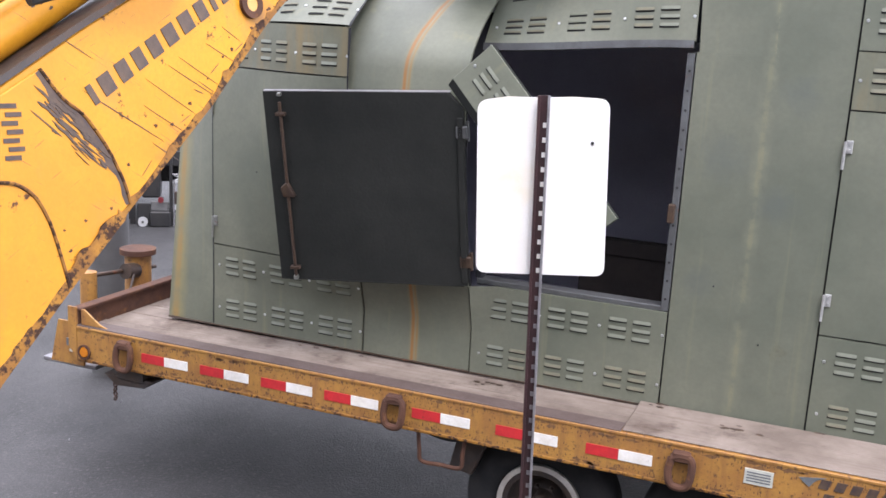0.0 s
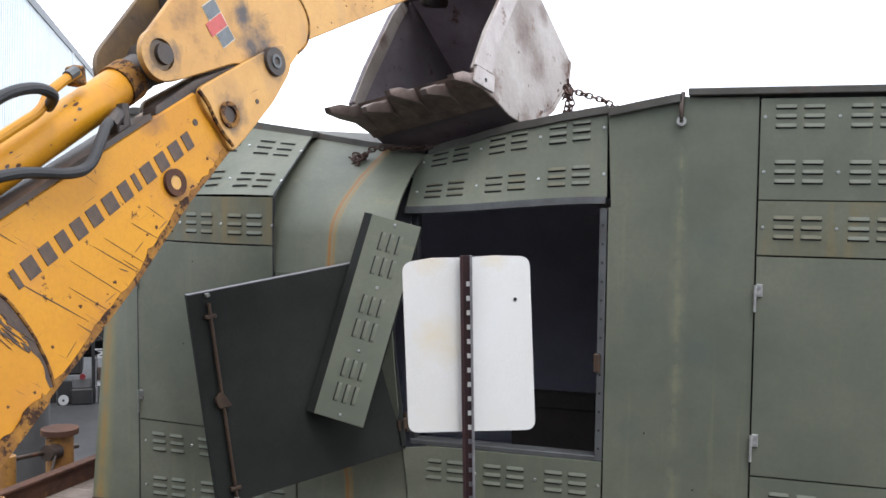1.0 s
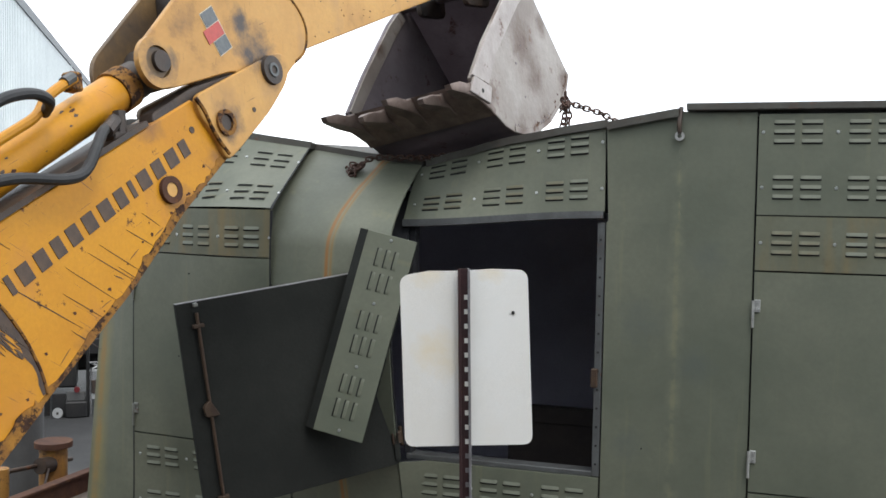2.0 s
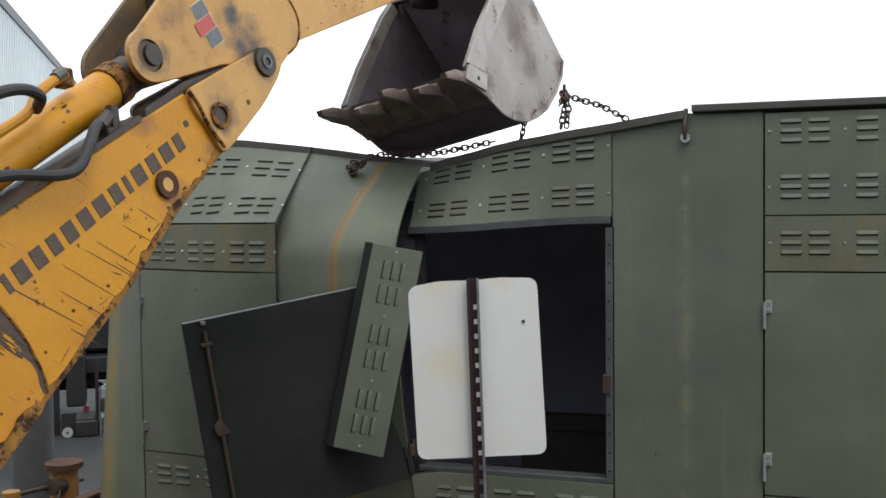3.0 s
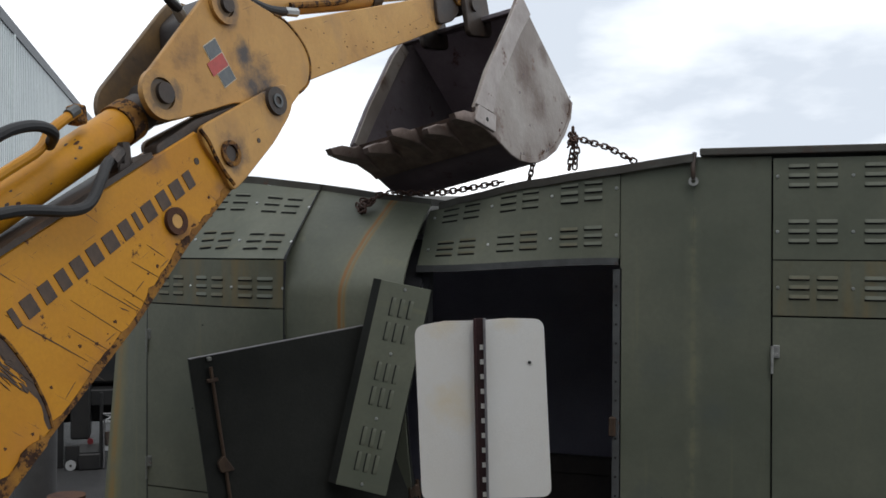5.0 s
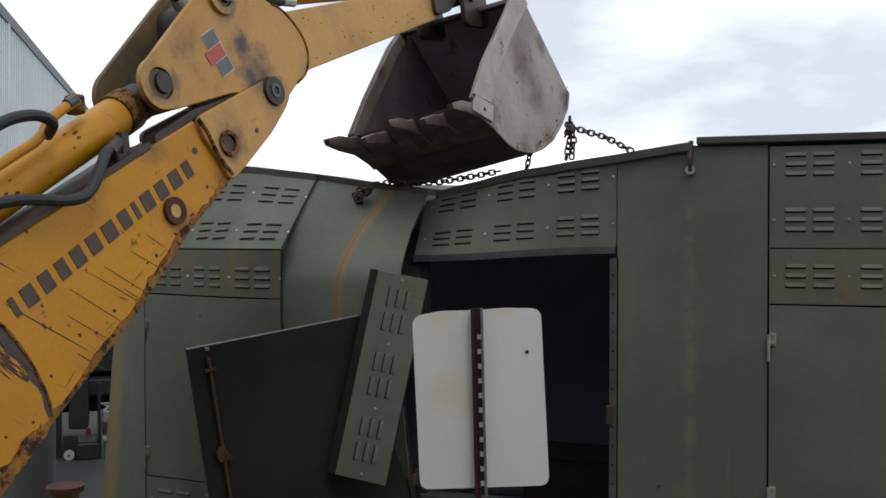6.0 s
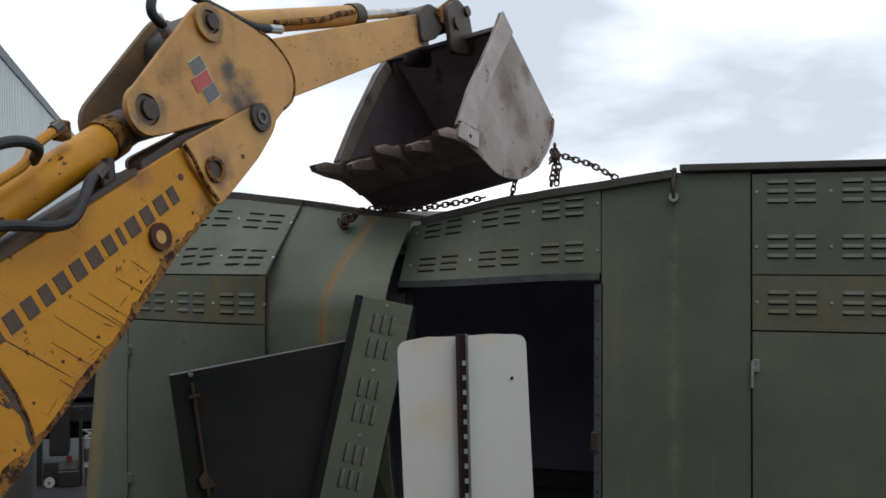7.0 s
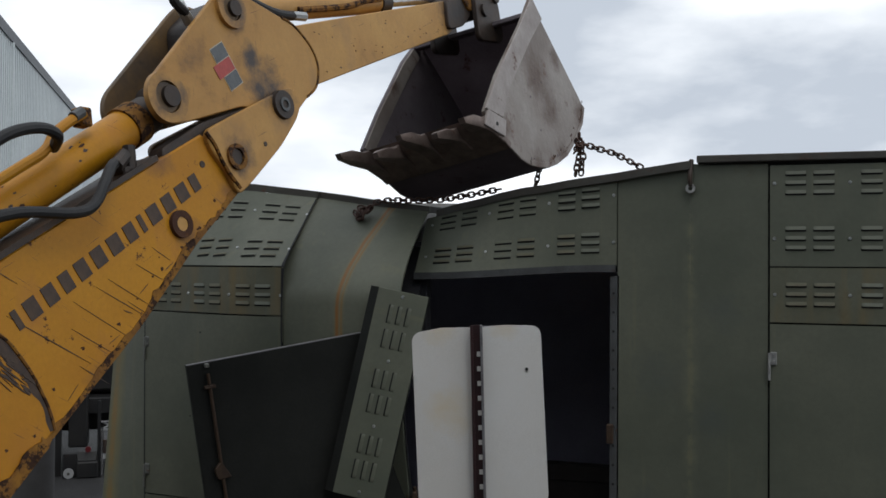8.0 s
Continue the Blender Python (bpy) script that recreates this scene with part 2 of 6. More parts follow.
HOSE = material("black_rubber_hose", (0.013, 0.013, 0.014), (0.022, 0.021, 0.021), 0.6, 0, 20)
BROWN_MOTTLED = material("mottled_brown_yellow_steel", (0.085, 0.060, 0.040), (0.26, 0.15, 0.05), 0.55, 0, 3.5, 0.45, (0.03, 0.025, 0.02), 0.3, (0.05, 0.04, 0.03), 0.1, 60, 6, (6, 6, 3), spread=0.15)
CHROME = material("worn_chrome", (0.55, 0.55, 0.56), (0.35, 0.34, 0.33), 0.22, 1.0, 12)
LETTER = material("dark_letter_paint", (0.045, 0.030, 0.026), (0.095, 0.058, 0.034), 0.6, 0, 25, 0.2)
EMBLEM_GREY = material("emblem_grey", (0.13, 0.14, 0.145), (0.10, 0.11, 0.115), 0.5, 0, 30)
EMBLEM_RED = material("emblem_red", (0.50, 0.075, 0.06), (0.40, 0.07, 0.06), 0.5, 0, 30)
EMBLEM_WHITE = material("emblem_white", (0.62, 0.56, 0.44), None, 0.5, 0, 30)
SIGN_BACK = material("bare_aluminium_sheet", (0.83, 0.82, 0.79), (0.79, 0.765, 0.71), 0.45, 0.1, 3, 0.0, (0.6, 0.5, 0.3), 0.45, (0.70, 0.62, 0.48), 0.01, 400, 9, (5, 5, 1.6), smears=((-0.10, 2.16, 0.16), (0.10, 2.45, 0.09), (-0.13, 2.45, 0.10)), smear_color=(0.72, 0.60, 0.38), smear_top=2.3)
POST_RUST = material("maroon_rusty_post", (0.048, 0.018, 0.019), (0.030, 0.014, 0.015), 0.65, 0.2, 14, 0.2)
GALV = material("galvanised_edge", (0.33, 0.32, 0.33), (0.22, 0.21, 0.22), 0.45, 0.6, 20)
WOOD = material("grey_deck_plank", (0.235, 0.190, 0.155), (0.115, 0.086, 0.066), 0.85, 0, 3, 0.58, (0.085, 0.052, 0.036), 0.8, (0.11, 0.078, 0.058), 0.4, 30, 4, (1.2, 30, 30), spread=0.2)
TAPE_RED = material("red_reflective_tape", (0.52, 0.026, 0.028), (0.40, 0.022, 0.026), 0.4, 0, 20, 0.30, (0.13, 0.05, 0.03), rust_scale=30, spread=0.06)
TAPE_WHITE = material("white_reflective_tape", (0.76, 0.74, 0.69), (0.62, 0.58, 0.51), 0.4, 0, 14, 0.27, (0.30, 0.17, 0.09), rust_scale=30, spread=0.08)
AMBER = material("amber_lens", (0.52, 0.17, 0.01), None, 0.2)
RUBBER = material("tyre_rubber", (0.012, 0.012, 0.013), (0.022, 0.021, 0.020), 0.85, 0, 12, spec=0.3)
RIM = material("pale_wheel_rim", (0.55, 0.53, 0.48), (0.35, 0.31, 0.26), 0.45, 0.3, 9, 0.25)
ASPHALT = material("asphalt", (0.034, 0.032, 0.032), (0.007, 0.007, 0.007), 0.62, 0, 0.8, 0.46, (0.12, 0.112, 0.106), 0, (0, 0, 0), 0.9, 70, 42, spec=0.55, spread=0.05)
CORRUGATED = material("pale_corrugated_steel", (0.64, 0.69, 0.69), (0.56, 0.61, 0.62), 0.45, 0.1, 0.6, 0, (0, 0, 0), 0.3, (0.33, 0.37, 0.37), 0.02, 10, 9, (3, 3, 0.2))
CONCRETE = material("dark_concrete", (0.13, 0.14, 0.14), (0.10, 0.105, 0.11), 0.85, 0, 1.2)
TRIM_DARK = material("dark_roof_trim", (0.09, 0.10, 0.11), None, 0.5)
CHAIN = material("rusty_chain", (0.10, 0.055, 0.04), (0.06, 0.035, 0.03), 0.6, 0.5, 30, 0.4)
LABEL_GREY = material("faded_label", (0.52, 0.52, 0.44), (0.42, 0.42, 0.36), 0.6, 0, 40)
TRUCK_DARK = material("dark_truck_steel", (0.012, 0.012, 0.013), (0.024, 0.022, 0.020), 0.5, 0.3, 5, 0.2)
LAMP_RED = material("dull_red_lens", (0.13, 0.015, 0.018), None, 0.3)
TRUCK_WHITE = material("white_truck_panel", (0.36, 0.36, 0.35), (0.22, 0.22, 0.22), 0.4, 0, 4)
TEAL = material("teal_truck_paint", (0.02, 0.12, 0.12), None, 0.35)
PLYWOOD = material("interior_board", (0.045, 0.034, 0.028), (0.028, 0.022, 0.020), 0.8, 0, 6)


# ---- mesh helpers ----
def box(bm, a, b, bevel=0.0):
    geo = bmesh.ops.create_cube(bm, size=1.0)
    vs = geo["verts"]
    for v in vs:
        v.co = Vector([a[i] + (b[i] - a[i]) * (v.co[i] + 0.5) for i in range(3)])
    if bevel:
        es = list({e for v in vs for e in v.link_edges})
        bmesh.ops.bevel(bm, geom=es, offset=bevel, segments=1, profile=0.5, affect="EDGES")
    return bm


def prism(bm, poly, y0, y1, bevel=0.0):
    """A polygon of (x, z) pushed along y."""
    a = [bm.verts.new((x, y0, z)) for x, z in poly]
    b = [bm.verts.new((x, y1, z)) for x, z in poly]
    n = len(poly)
    faces = [bm.faces.new(a), bm.faces.new(b[::-1])]
    for i in range(n):
        faces.append(bm.faces.new((a[i], b[i], b[(i + 1) % n], a[(i + 1) % n])))
    bmesh.ops.recalc_face_normals(bm, faces=faces)
    if bevel:
        es = list({e for f in faces[:2] for e in f.edges})
        bmesh.ops.bevel(bm, geom=es, offset=bevel, segments=1, profile=0.5, affect="EDGES")
    return bm


def rounded(poly, r=0.03, steps=4, only=None):
    """The polygon with its corners rounded."""
    out = []
    n = len(poly)
    for i, p in enumerate(poly):
        if only is not None and i not in only:
            out.append(p)
            continue
        p, a, b = Vector(p), Vector(poly[i - 1]), Vector(poly[(i + 1) % n])
        ra = min(r, (a - p).length * 0.45)
        rb = min(r, (b - p).length * 0.45)
        s, e = p + (a - p).normalized() * ra, p + (b - p).normalized() * rb
        for k in range(steps + 1):
            t = k / steps
            q = s * (1 - t) ** 2 + p * 2 * t * (1 - t) + e * t * t
            out.append((q.x, q.y))
    return out


def rod(bm, p, q, r, n=20, r2=None):
    p, q = Vector(p), Vector(q)
    d = q - p
    m = Matrix.Translation((p + q) / 2) @ d.to_track_quat("Z", "Y").to_matrix().to_4x4()
    bmesh.ops.create_cone(bm, cap_ends=True, segments=n, radius1=r, radius2=r if r2 is None else r2, depth=d.length, matrix=m)
    return bm


def tube(bm, points, r, n=10, steps=5):
    """A round tube along a smooth line through the points."""
    pts = [Vector(p) for p in points]
    path = []
    for i in range(len(pts) - 1):
        p0, p1, p2, p3 = pts[max(i - 1, 0)], pts[i], pts[i + 1], pts[min(i + 2, len(pts) - 1)]
        for k in range(steps):
            t = k / steps
            path.append(0.5 * (2 * p1 + (p2 - p0) * t + (2 * p0 - 5 * p1 + 4 * p2 - p3) * t * t + (3 * p1 - p0 - 3 * p2 + p3) * t ** 3))
    path.append(pts[-1])
    rings = []
    side = None
    for i, p in enumerate(path):
        d = (path[min(i + 1, len(path) - 1)] - path[max(i - 1, 0)]).normalized()
        if side is None:
            side = d.orthogonal().normalized()
        side = (side - d * side.dot(d)).normalized()
        up = d.cross(side)
        rings.append([bm.verts.new(p + (side * math.cos(a) + up * math.sin(a)) * r) for a in [math.tau * k / n for k in range(n)]])
    for a, b in zip(rings, rings[1:]):
        for k in range(n):
            bm.faces.new((a[k], a[(k + 1) % n], b[(k + 1) % n], b[k]))
    bm.faces.new(rings[0][::-1])
    bm.faces.new(rings[-1])
    return bm


def ring(bm, center, axis, r_in, r_out, depth, n=28):
    """A flat ring with a hole."""
    m = Matrix.Translation(center) @ Vector(axis).to_track_quat("Z", "Y").to_matrix().to_4x4()
    loops = []
    for r, z in ((r_in, -depth / 2), (r_out, -depth / 2), (r_out, depth / 2), (r_in, depth / 2)):
        loops.append([bm.verts.new(m @ Vector((r * math.cos(math.tau * k / n), r * math.sin(math.tau * k / n), z))) for k in range(n)])
    for i in range(4):
        a, b = loops[i], loops[(i + 1) % 4]
        for k in range(n):
            bm.faces.new((a[k], a[(k + 1) % n], b[(k + 1) % n], b[k]))
    return bm


def mesh_of(name, bm, *mats, angle=35):
    me = bpy.data.meshes.new(name)
    bmesh.ops.recalc_face_normals(bm, faces=bm.faces)
    bm.to_mesh(me)
    bm.free()
    for m in mats:
        me.materials.append(m)
    me.shade_smooth()
    me.set_sharp_from_angle(angle=radians(angle))
    return me


def part(name, bm, mat, parent, label="", at=None, angle=35):
    mats = mat if isinstance(mat, (list, tuple)) else (mat,)
    ob = new(name, mesh_of(name, bm, *mats, angle=angle))
    ob.parent = parent
    if at is not None:
        ob.matrix_basis = at
    return tagged(ob, label)


def piece(name, mesh, parent, at):
    ob = new(name, mesh)
    ob.parent = parent
    ob.matrix_basis = at
    return ob


def thing(name, label, category, at=None, group="", kind=""):
    ob = new(name)
    if at is not None:
        ob.matrix_basis = at
    return tagged(ob, label, category, group, kind)


B = bmesh.new


# ---- ground ----
def build_ground():
    bm = B()
    bmesh.ops.create_grid(bm, x_segments=60, y_segments=60, size=1.0)
    for v in bm.verts:
        r = max(abs(v.co.x), abs(v.co.y))
        s = 8 + 1500 * r ** 4
        v.co = Vector((v.co.x * s, v.co.y * s, 0.012 * noise.noise(v.co * 9) * (r < 0.5)))
    ob = new("ground", mesh_of("ground", bm, ASPHALT))
    tagged(ob, "dark grey worn asphalt yard", "ground", kind="structure")
    return ob


build_ground()


# ---- long corrugated building behind ----
def build_hall():
    hall = thing("industrial_hall", "long pale corrugated steel hall with dark roof edge", "building")
    a, b = Vector((-8.05, 5.15, 0)), Vector((-29.6, 39.8, 0))
    d = (b - a).normalized()
    n = Vector((-d.y, d.x, 0))
    length = (b - a).length
    bm = B()
    k = int(length / 0.2)
    prof = [(0.0, 0.0), (0.015, 0.11), (0.12, 0.11), (0.135, 0.0)]
    cols = []
    for i in range(k):
        for s, o in prof:
            p = a + d * (i * 0.2 + s) - n * -o * -1
            cols.append((bm.verts.new((p.x, p.y, 2.4)), bm.verts.new((p.x, p.y, 7.0))))
    for c0, c1 in zip(cols, cols[1:]):
        bm.faces.new((c0[0], c1[0], c1[1], c0[1]))
    part("wall", bm, CORRUGATED, hall, "pale grey ribbed steel cladding", angle=10)

    def slab(name, z0, z1, out, back, mat, label):
        m = B()
        pts = [a - n * -out * -1, b - n * -out * -1, b + n * back, a + n * back]
        lo = [m.verts.new((p.x, p.y, z0)) for p in pts]
        hi = [m.verts.new((p.x, p.y, z1)) for p in pts]
        m.faces.new(lo[::-1]), m.faces.new(hi)
        for i in range(4):
            m.faces.new((lo[i], lo[(i + 1) % 4], hi[(i + 1) % 4], hi[i]))
        part(name, m, mat, hall, label)

    slab("plinth", 0.0, 2.4, 0.0, 0.3, CONCRETE, "dark concrete lower wall")
    slab("body", 2.4, 6.98, -0.12, 9.0, CONCRETE, "")
    slab("roof_trim", 7.0, 7.22, 0.14, 0.25, TRIM_DARK, "dark roof edge trim")
    for s in (7.4, 19.4, 31.0):
        m = B()
        p = a + d * s
        rod(m, (p.x - n.x * 0.1, p.y - n.y * 0.1, 0), (p.x - n.x * 0.1, p.y - n.y * 0.1, 7.0), 0.06, 10)
        part("downpipe", m, CORRUGATED, hall, "grey downpipe")
    return hall


build_hall()


# unseen wall added behind the viewpoint to block sky light and darken the front
def build_shade_wall():
    bm = B()
    box(bm, (-16.0, -7.3, 0.0), (22.0, -7.0, 5.6), 0.02)
    ob = new("wall_yard", mesh_of("wall_yard", bm, CONCRETE))
    tagged(ob, "unseen plain dark wall added to keep sky light off the front", "wall", kind="structure")


build_shade_wall()


# ---- generator enclosure: warped sheet-metal box ----
YF = 0.452
X_POST, X_A, X_B, X_C, X_D, X_E, X_F, X_END = -1.292, -0.968, 0.002, 0.628, 1.624, 2.302, 3.305, 3.64
Z_DECK, Z_BASE, Z_DOOR, Z_STRIP, Z_TOP = 0.902, 1.392, 2.409, 2.663, 3.13
ROOF_LEFT = [(-1.4, 3.12), (-1.0, 3.12), (-0.37, 3.085), (0.0, 3.04), (0.31, 2.99), (0.63, 2.955)]
ROOF_RIGHT = [(0.57, 2.915), (0.80, 2.968), (1.09, 3.026), (1.62, 3.090), (1.945, 3.138)]


def along(table, x):
    return float(np.interp(x, [p[0] for p in table], [p[1] for p in table]))


def ease(a, b, x):
    t = min(max((x - a) / (b - a), 0.0), 1.0)
    return t * t * (3 - 2 * t)


def warp(x, z, sharp=True):
    """Where a point of the straight front (x, z) lies on the crushed front."""
    if x <= X_C + 0.005 and sharp != "right":
        amount = ease(-1.15, -0.1, x)
        lean = 0.13 * (1 - ease(-1.35, -0.95, x)) * max(0.0, z - 0.9) / 1.1
        y = -0.275 * amount * math.sin(math.pi / 2 * min(max((z - 1.15) / 1.27, 0.0), 1.0))
        zk = Z_STRIP - 0.01
        top = along(ROOF_LEFT, x)
        if sharp:
            over = max(0.0, z - zk)
            zz = z if over == 0 else zk + over * (top - zk) / (Z_TOP - zk)
            y += amount * 0.42 * over / (Z_TOP - zk)
        else:
            zk = 2.50
            t = max(0.0, (z - zk) / (Z_TOP - zk))
            y += amount * 0.44 * (t ** 1.4)
            zz = z if t == 0 else zk + (top - zk) * (1.12 * t - 0.12 * t * t)
        return Vector((x, YF + y + lean, zz))
    if x < X_E - 0.3 and z > Z_STRIP - 0.04:
        t = (z - Z_STRIP) / (Z_TOP - Z_STRIP)
        low = Z_STRIP - 0.045 * (1 - ease(0.6, 1.6, x))
        top = along(ROOF_RIGHT, x)
        return Vector((x, YF + 0.2 * (1 - ease(0.55, 1.65, x)) * max(t, 0), low + (top - low) * t))
    return Vector((x, YF, z))


def normal_at(x, z, sharp=True):
    e = 0.01
    u = warp(x + e, z, sharp) - warp(x - e, z, sharp) if abs(x - X_C) > 0.02 or sharp == "right" else Vector((1, 0, 0))
    w = warp(x, z + e, sharp) - warp(x, z - e, sharp)
    u, w = u.normalized(), w.normalized()
    return u, w, u.cross(w)


def sheet(x0, x1, z0, z1, proud=0.0, thick=0.014, nx=8, nz=8, sharp=True, off=(0, 0, 0), dent=0.003):
    """A slightly dented metal sheet on the front, with turned-back edges."""
    bm = B()
    o = Vector(off)
    front, back = [], []
    for j in range(nz + 1):
        fr, br = [], []
        for i in range(nx + 1):
            x, z = x0 + (x1 - x0) * i / nx, z0 + (z1 - z0) * j / nz
            p = warp(x, z, sharp)
            edge = 0 < i < nx and 0 < j < nz
            bulge = dent * noise.noise(Vector((x * 3.1, z * 2.7, 4.2))) if edge else 0
            fr.append(bm.verts.new(p - o + Vector((0, -proud - bulge, 0))))
            br.append(bm.verts.new(p - o + Vector((0, -proud + thick, 0))))
        front.append(fr), back.append(br)
    for j in range(nz):
        for i in range(nx):
            bm.faces.new((front[j][i], front[j][i + 1], front[j + 1][i + 1], front[j + 1][i]))
            bm.faces.new((back[j][i], back[j + 1][i], back[j + 1][i + 1], back[j][i + 1]))
    for i in range(nx):
        bm.faces.new((front[0][i], back[0][i], back[0][i + 1], front[0][i + 1]))
        bm.faces.new((front[nz][i], front[nz][i + 1], back[nz][i + 1], back[nz][i]))
    for j in range(nz):
        bm.faces.new((front[j][0], front[j + 1][0], back[j + 1][0], back[j][0]))
        bm.faces.new((front[j][nx], back[j][nx], back[j + 1][nx], front[j + 1][nx]))
    return bm


def louver_mesh(mat):
    """A pressed louvre: hood above, slot shade as near-black faces below. x along, z up, -y outward."""
    bm = B()
    w, h, out = 0.044, 0.012, 0.0062
    n = 6
    top, lip = [], []
    for q, k in ((-1, 0), (-0.9, 0.9), (-0.6, 1), (0, 1), (0.6, 1), (0.9, 0.9), (1, 0)):
        top.append(bm.verts.new((q * w, -0.0005, h)))
        lip.append(bm.verts.new((q * w, -0.001 - out * k, -h * 0.30 * k)))
    for i in range(n):
        bm.faces.new((top[i], lip[i], lip[i + 1], top[i + 1]))
    # near-black faces painted as the shade in the slot
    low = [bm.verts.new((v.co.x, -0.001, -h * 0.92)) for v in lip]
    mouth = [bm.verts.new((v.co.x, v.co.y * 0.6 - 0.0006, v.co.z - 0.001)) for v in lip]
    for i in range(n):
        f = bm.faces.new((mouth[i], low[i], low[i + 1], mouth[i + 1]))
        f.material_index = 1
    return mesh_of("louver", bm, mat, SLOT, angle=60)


def screw_mesh():
    bm = B()
    rod(bm, (0, 0.002, 0), (0, -0.004, 0), 0.0085, 10, 0.006)
    return mesh_of("screw", bm, SCREW)


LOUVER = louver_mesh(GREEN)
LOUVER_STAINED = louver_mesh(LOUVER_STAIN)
SCREW_MESH = screw_mesh()


def dress(panel, x0, rows, seat, stained=0, pitch=0.307):
    """Louvres and screws of a panel whose left edge is at x0; seat(x, z) gives the pose on it."""
    for row, z in enumerate(rows):
        for u in range(3):
            base = x0 + 0.037 + pitch * u
            for g, c in enumerate((0.090, 0.208)):
                for k in (-1, 0, 1):
                    m = LOUVER_STAINED if (stained and row == 0 and (u * 2 + g + stained) % 3 != 0) else LOUVER
                    piece("louver", m, panel, seat(base + c, z + 0.043 * k))
        for u in range(4):
            piece("screw", SCREW_MESH, panel, seat(x0 + 0.037 + pitch * u, z))


def seat_on(proud, off=(0, 0, 0), sharp=True):
    def seat(x, z):
        u, w, nrm = normal_at(x, z, sharp)
        p = warp(x, z, sharp) - Vector(off) - Vector((0, proud, 0))
        m = Matrix((u, w.cross(u), w)).transposed().to_4x4()
        m.translation = p
        return m
    return seat


KEYED = []


def build_enclosure():
    enc = thing("generator_enclosure", "crushed green sheet-metal equipment enclosure with louvred panels, on a flatbed trailer", "equipment enclosure")
    g = 0.004
    # plain sheets
    post = part("corner_post", sheet(X_POST, X_A - g, Z_DECK, Z_TOP - 0.02, 0.004, nx=4, nz=14), GREEN_CORNER, enc, "green corner sheet with olive and orange stains")
    # near-black strip laid over the joint to stand for its shaded gap
    bm = B()
    for i in range(41):
        z = Z_DECK + 0.004 + (Z_TOP - 0.03 - Z_DECK) * i / 40
        for x in (X_A - 0.008, X_A - 0.001):
            bm.verts.new(warp(x, z) + Vector((0, -0.0085, 0)))
    bm.verts.ensure_lookup_table()
    for i in range(40):
        bm.faces.new([bm.verts[k] for k in (2 * i, 2 * i + 1, 2 * i + 3, 2 * i + 2)])
    part("seam", bm, DARK, post, "dark strip for the shaded seam")
    part("plain_sheet", sheet(X_B + g, X_C - g, Z_DECK, 2.27, 0.004, nx=6, nz=16, sharp=False), GREEN_RUN, enc, "green sheet bulging outward with a rust run")
    part("plain_sheet", sheet(X_D + g, X_E - g, Z_DECK, Z_STRIP - 0.044, 0.004, nx=6, nz=12), GREEN_DRIP, enc, "flat green sheet with faint stains")
    # upper sheets that give way under the load, hinged on their lower edges
    hinge_mid = (0.30, 0.185, 2.27)
    mid = part("upper_sheet", sheet(X_B - 0.09, X_C - 0.004, 2.27, Z_TOP, 0.003, nx=9, nz=18, sharp=False), GREEN_RUN, enc,
               "green sheet folded inward below the roof", None, angle=60)
    hinge_left = (-0.45, 0.25, Z_STRIP)
    left_top = part("upper_louver_panel", sheet(X_A + g, X_B - g, Z_STRIP - 0.012, Z_TOP - 0.03, 0.012, nx=10, nz=6), GREEN, enc,
                    "green louvred panel leaning inward", None)
    dress(left_top, X_A + 0.004, (2.755, 2.983), seat_on(0.0125), 2)
    # dark strip painted as the shadow gap beside the bulging sheet, its upper half on the panel that moves
    for owner, z0, z1 in ((enc, Z_BASE, 2.64), (left_top, 2.645, Z_TOP - 0.04)):
        bm = B()
        for i in range(21):
            z = z0 + (z1 - z0) * i / 20
            p = warp(X_B, z)
            p.y = min(p.y, warp(X_B, z, False).y) - 0.0155
            wide = 0.004 + 0.008 * math.exp(-((z - 2.62) / 0.09) ** 2)
            for dx in (-0.004, wide):
                bm.verts.new(p + Vector((dx, 0, 0)))
        bm.verts.ensure_lookup_table()
        for i in range(20):
            bm.faces.new([bm.verts[k] for k in (2 * i, 2 * i + 1, 2 * i + 3, 2 * i + 2)])
        part("seam", bm, DARK, owner, "dark strip for the shade of the open seam")
    hinge_right = (1.55, YF, Z_STRIP)
    right_top = part("upper_louver_panel", sheet(X_C - 0.024, X_D - 0.006, Z_STRIP + 0.002, Z_TOP - 0.03, 0.012, nx=10, nz=6, sharp="right"), GREEN, enc,
                     "green louvred panel sagging at one end", None)
    dress(right_top, X_C - 0.020, (2.785, 3.03), seat_on(0.0125, sharp="right"), 1, 0.3195)
    bm = B()
    for i in range(11):
        x = X_C - 0.026 + (X_D - X_C + 0.016) * i / 10
        p = warp(x, Z_STRIP, "right")
        for y, z in ((-0.02, 0.004), (0.05, 0.004), (0.05, -0.03), (-0.02, -0.03)):
            bm.verts.new(p + Vector((0, y, z)))
    bm.verts.ensure_lookup_table()
    for i in range(10):
        for k in range(4):
            bm.faces.new([bm.verts[q] for q in (4 * i + k, 4 * i + (k + 1) % 4, 4 * i + 4 + (k + 1) % 4, 4 * i + 4 + k)])
    part("header_angle", bm, FRAME_GREY, right_top, "bare grey steel header angle")
    hinge_bend = (1.955, YF, 3.0)
    bend = part("upper_sheet", sheet(X_D - 0.002, 1.955, Z_STRIP - 0.045, Z_TOP, 0.004, nx=6, nz=6), GREEN_DRIP, enc, "green sheet bent under the torn roof edge", None)
    part("upper_sheet", sheet(1.9555, X_E - g, Z_STRIP - 0.045, Z_TOP, 0.0035, nx=4, nz=6), GREEN_DRIP, enc, "green sheet beside the torn roof edge")

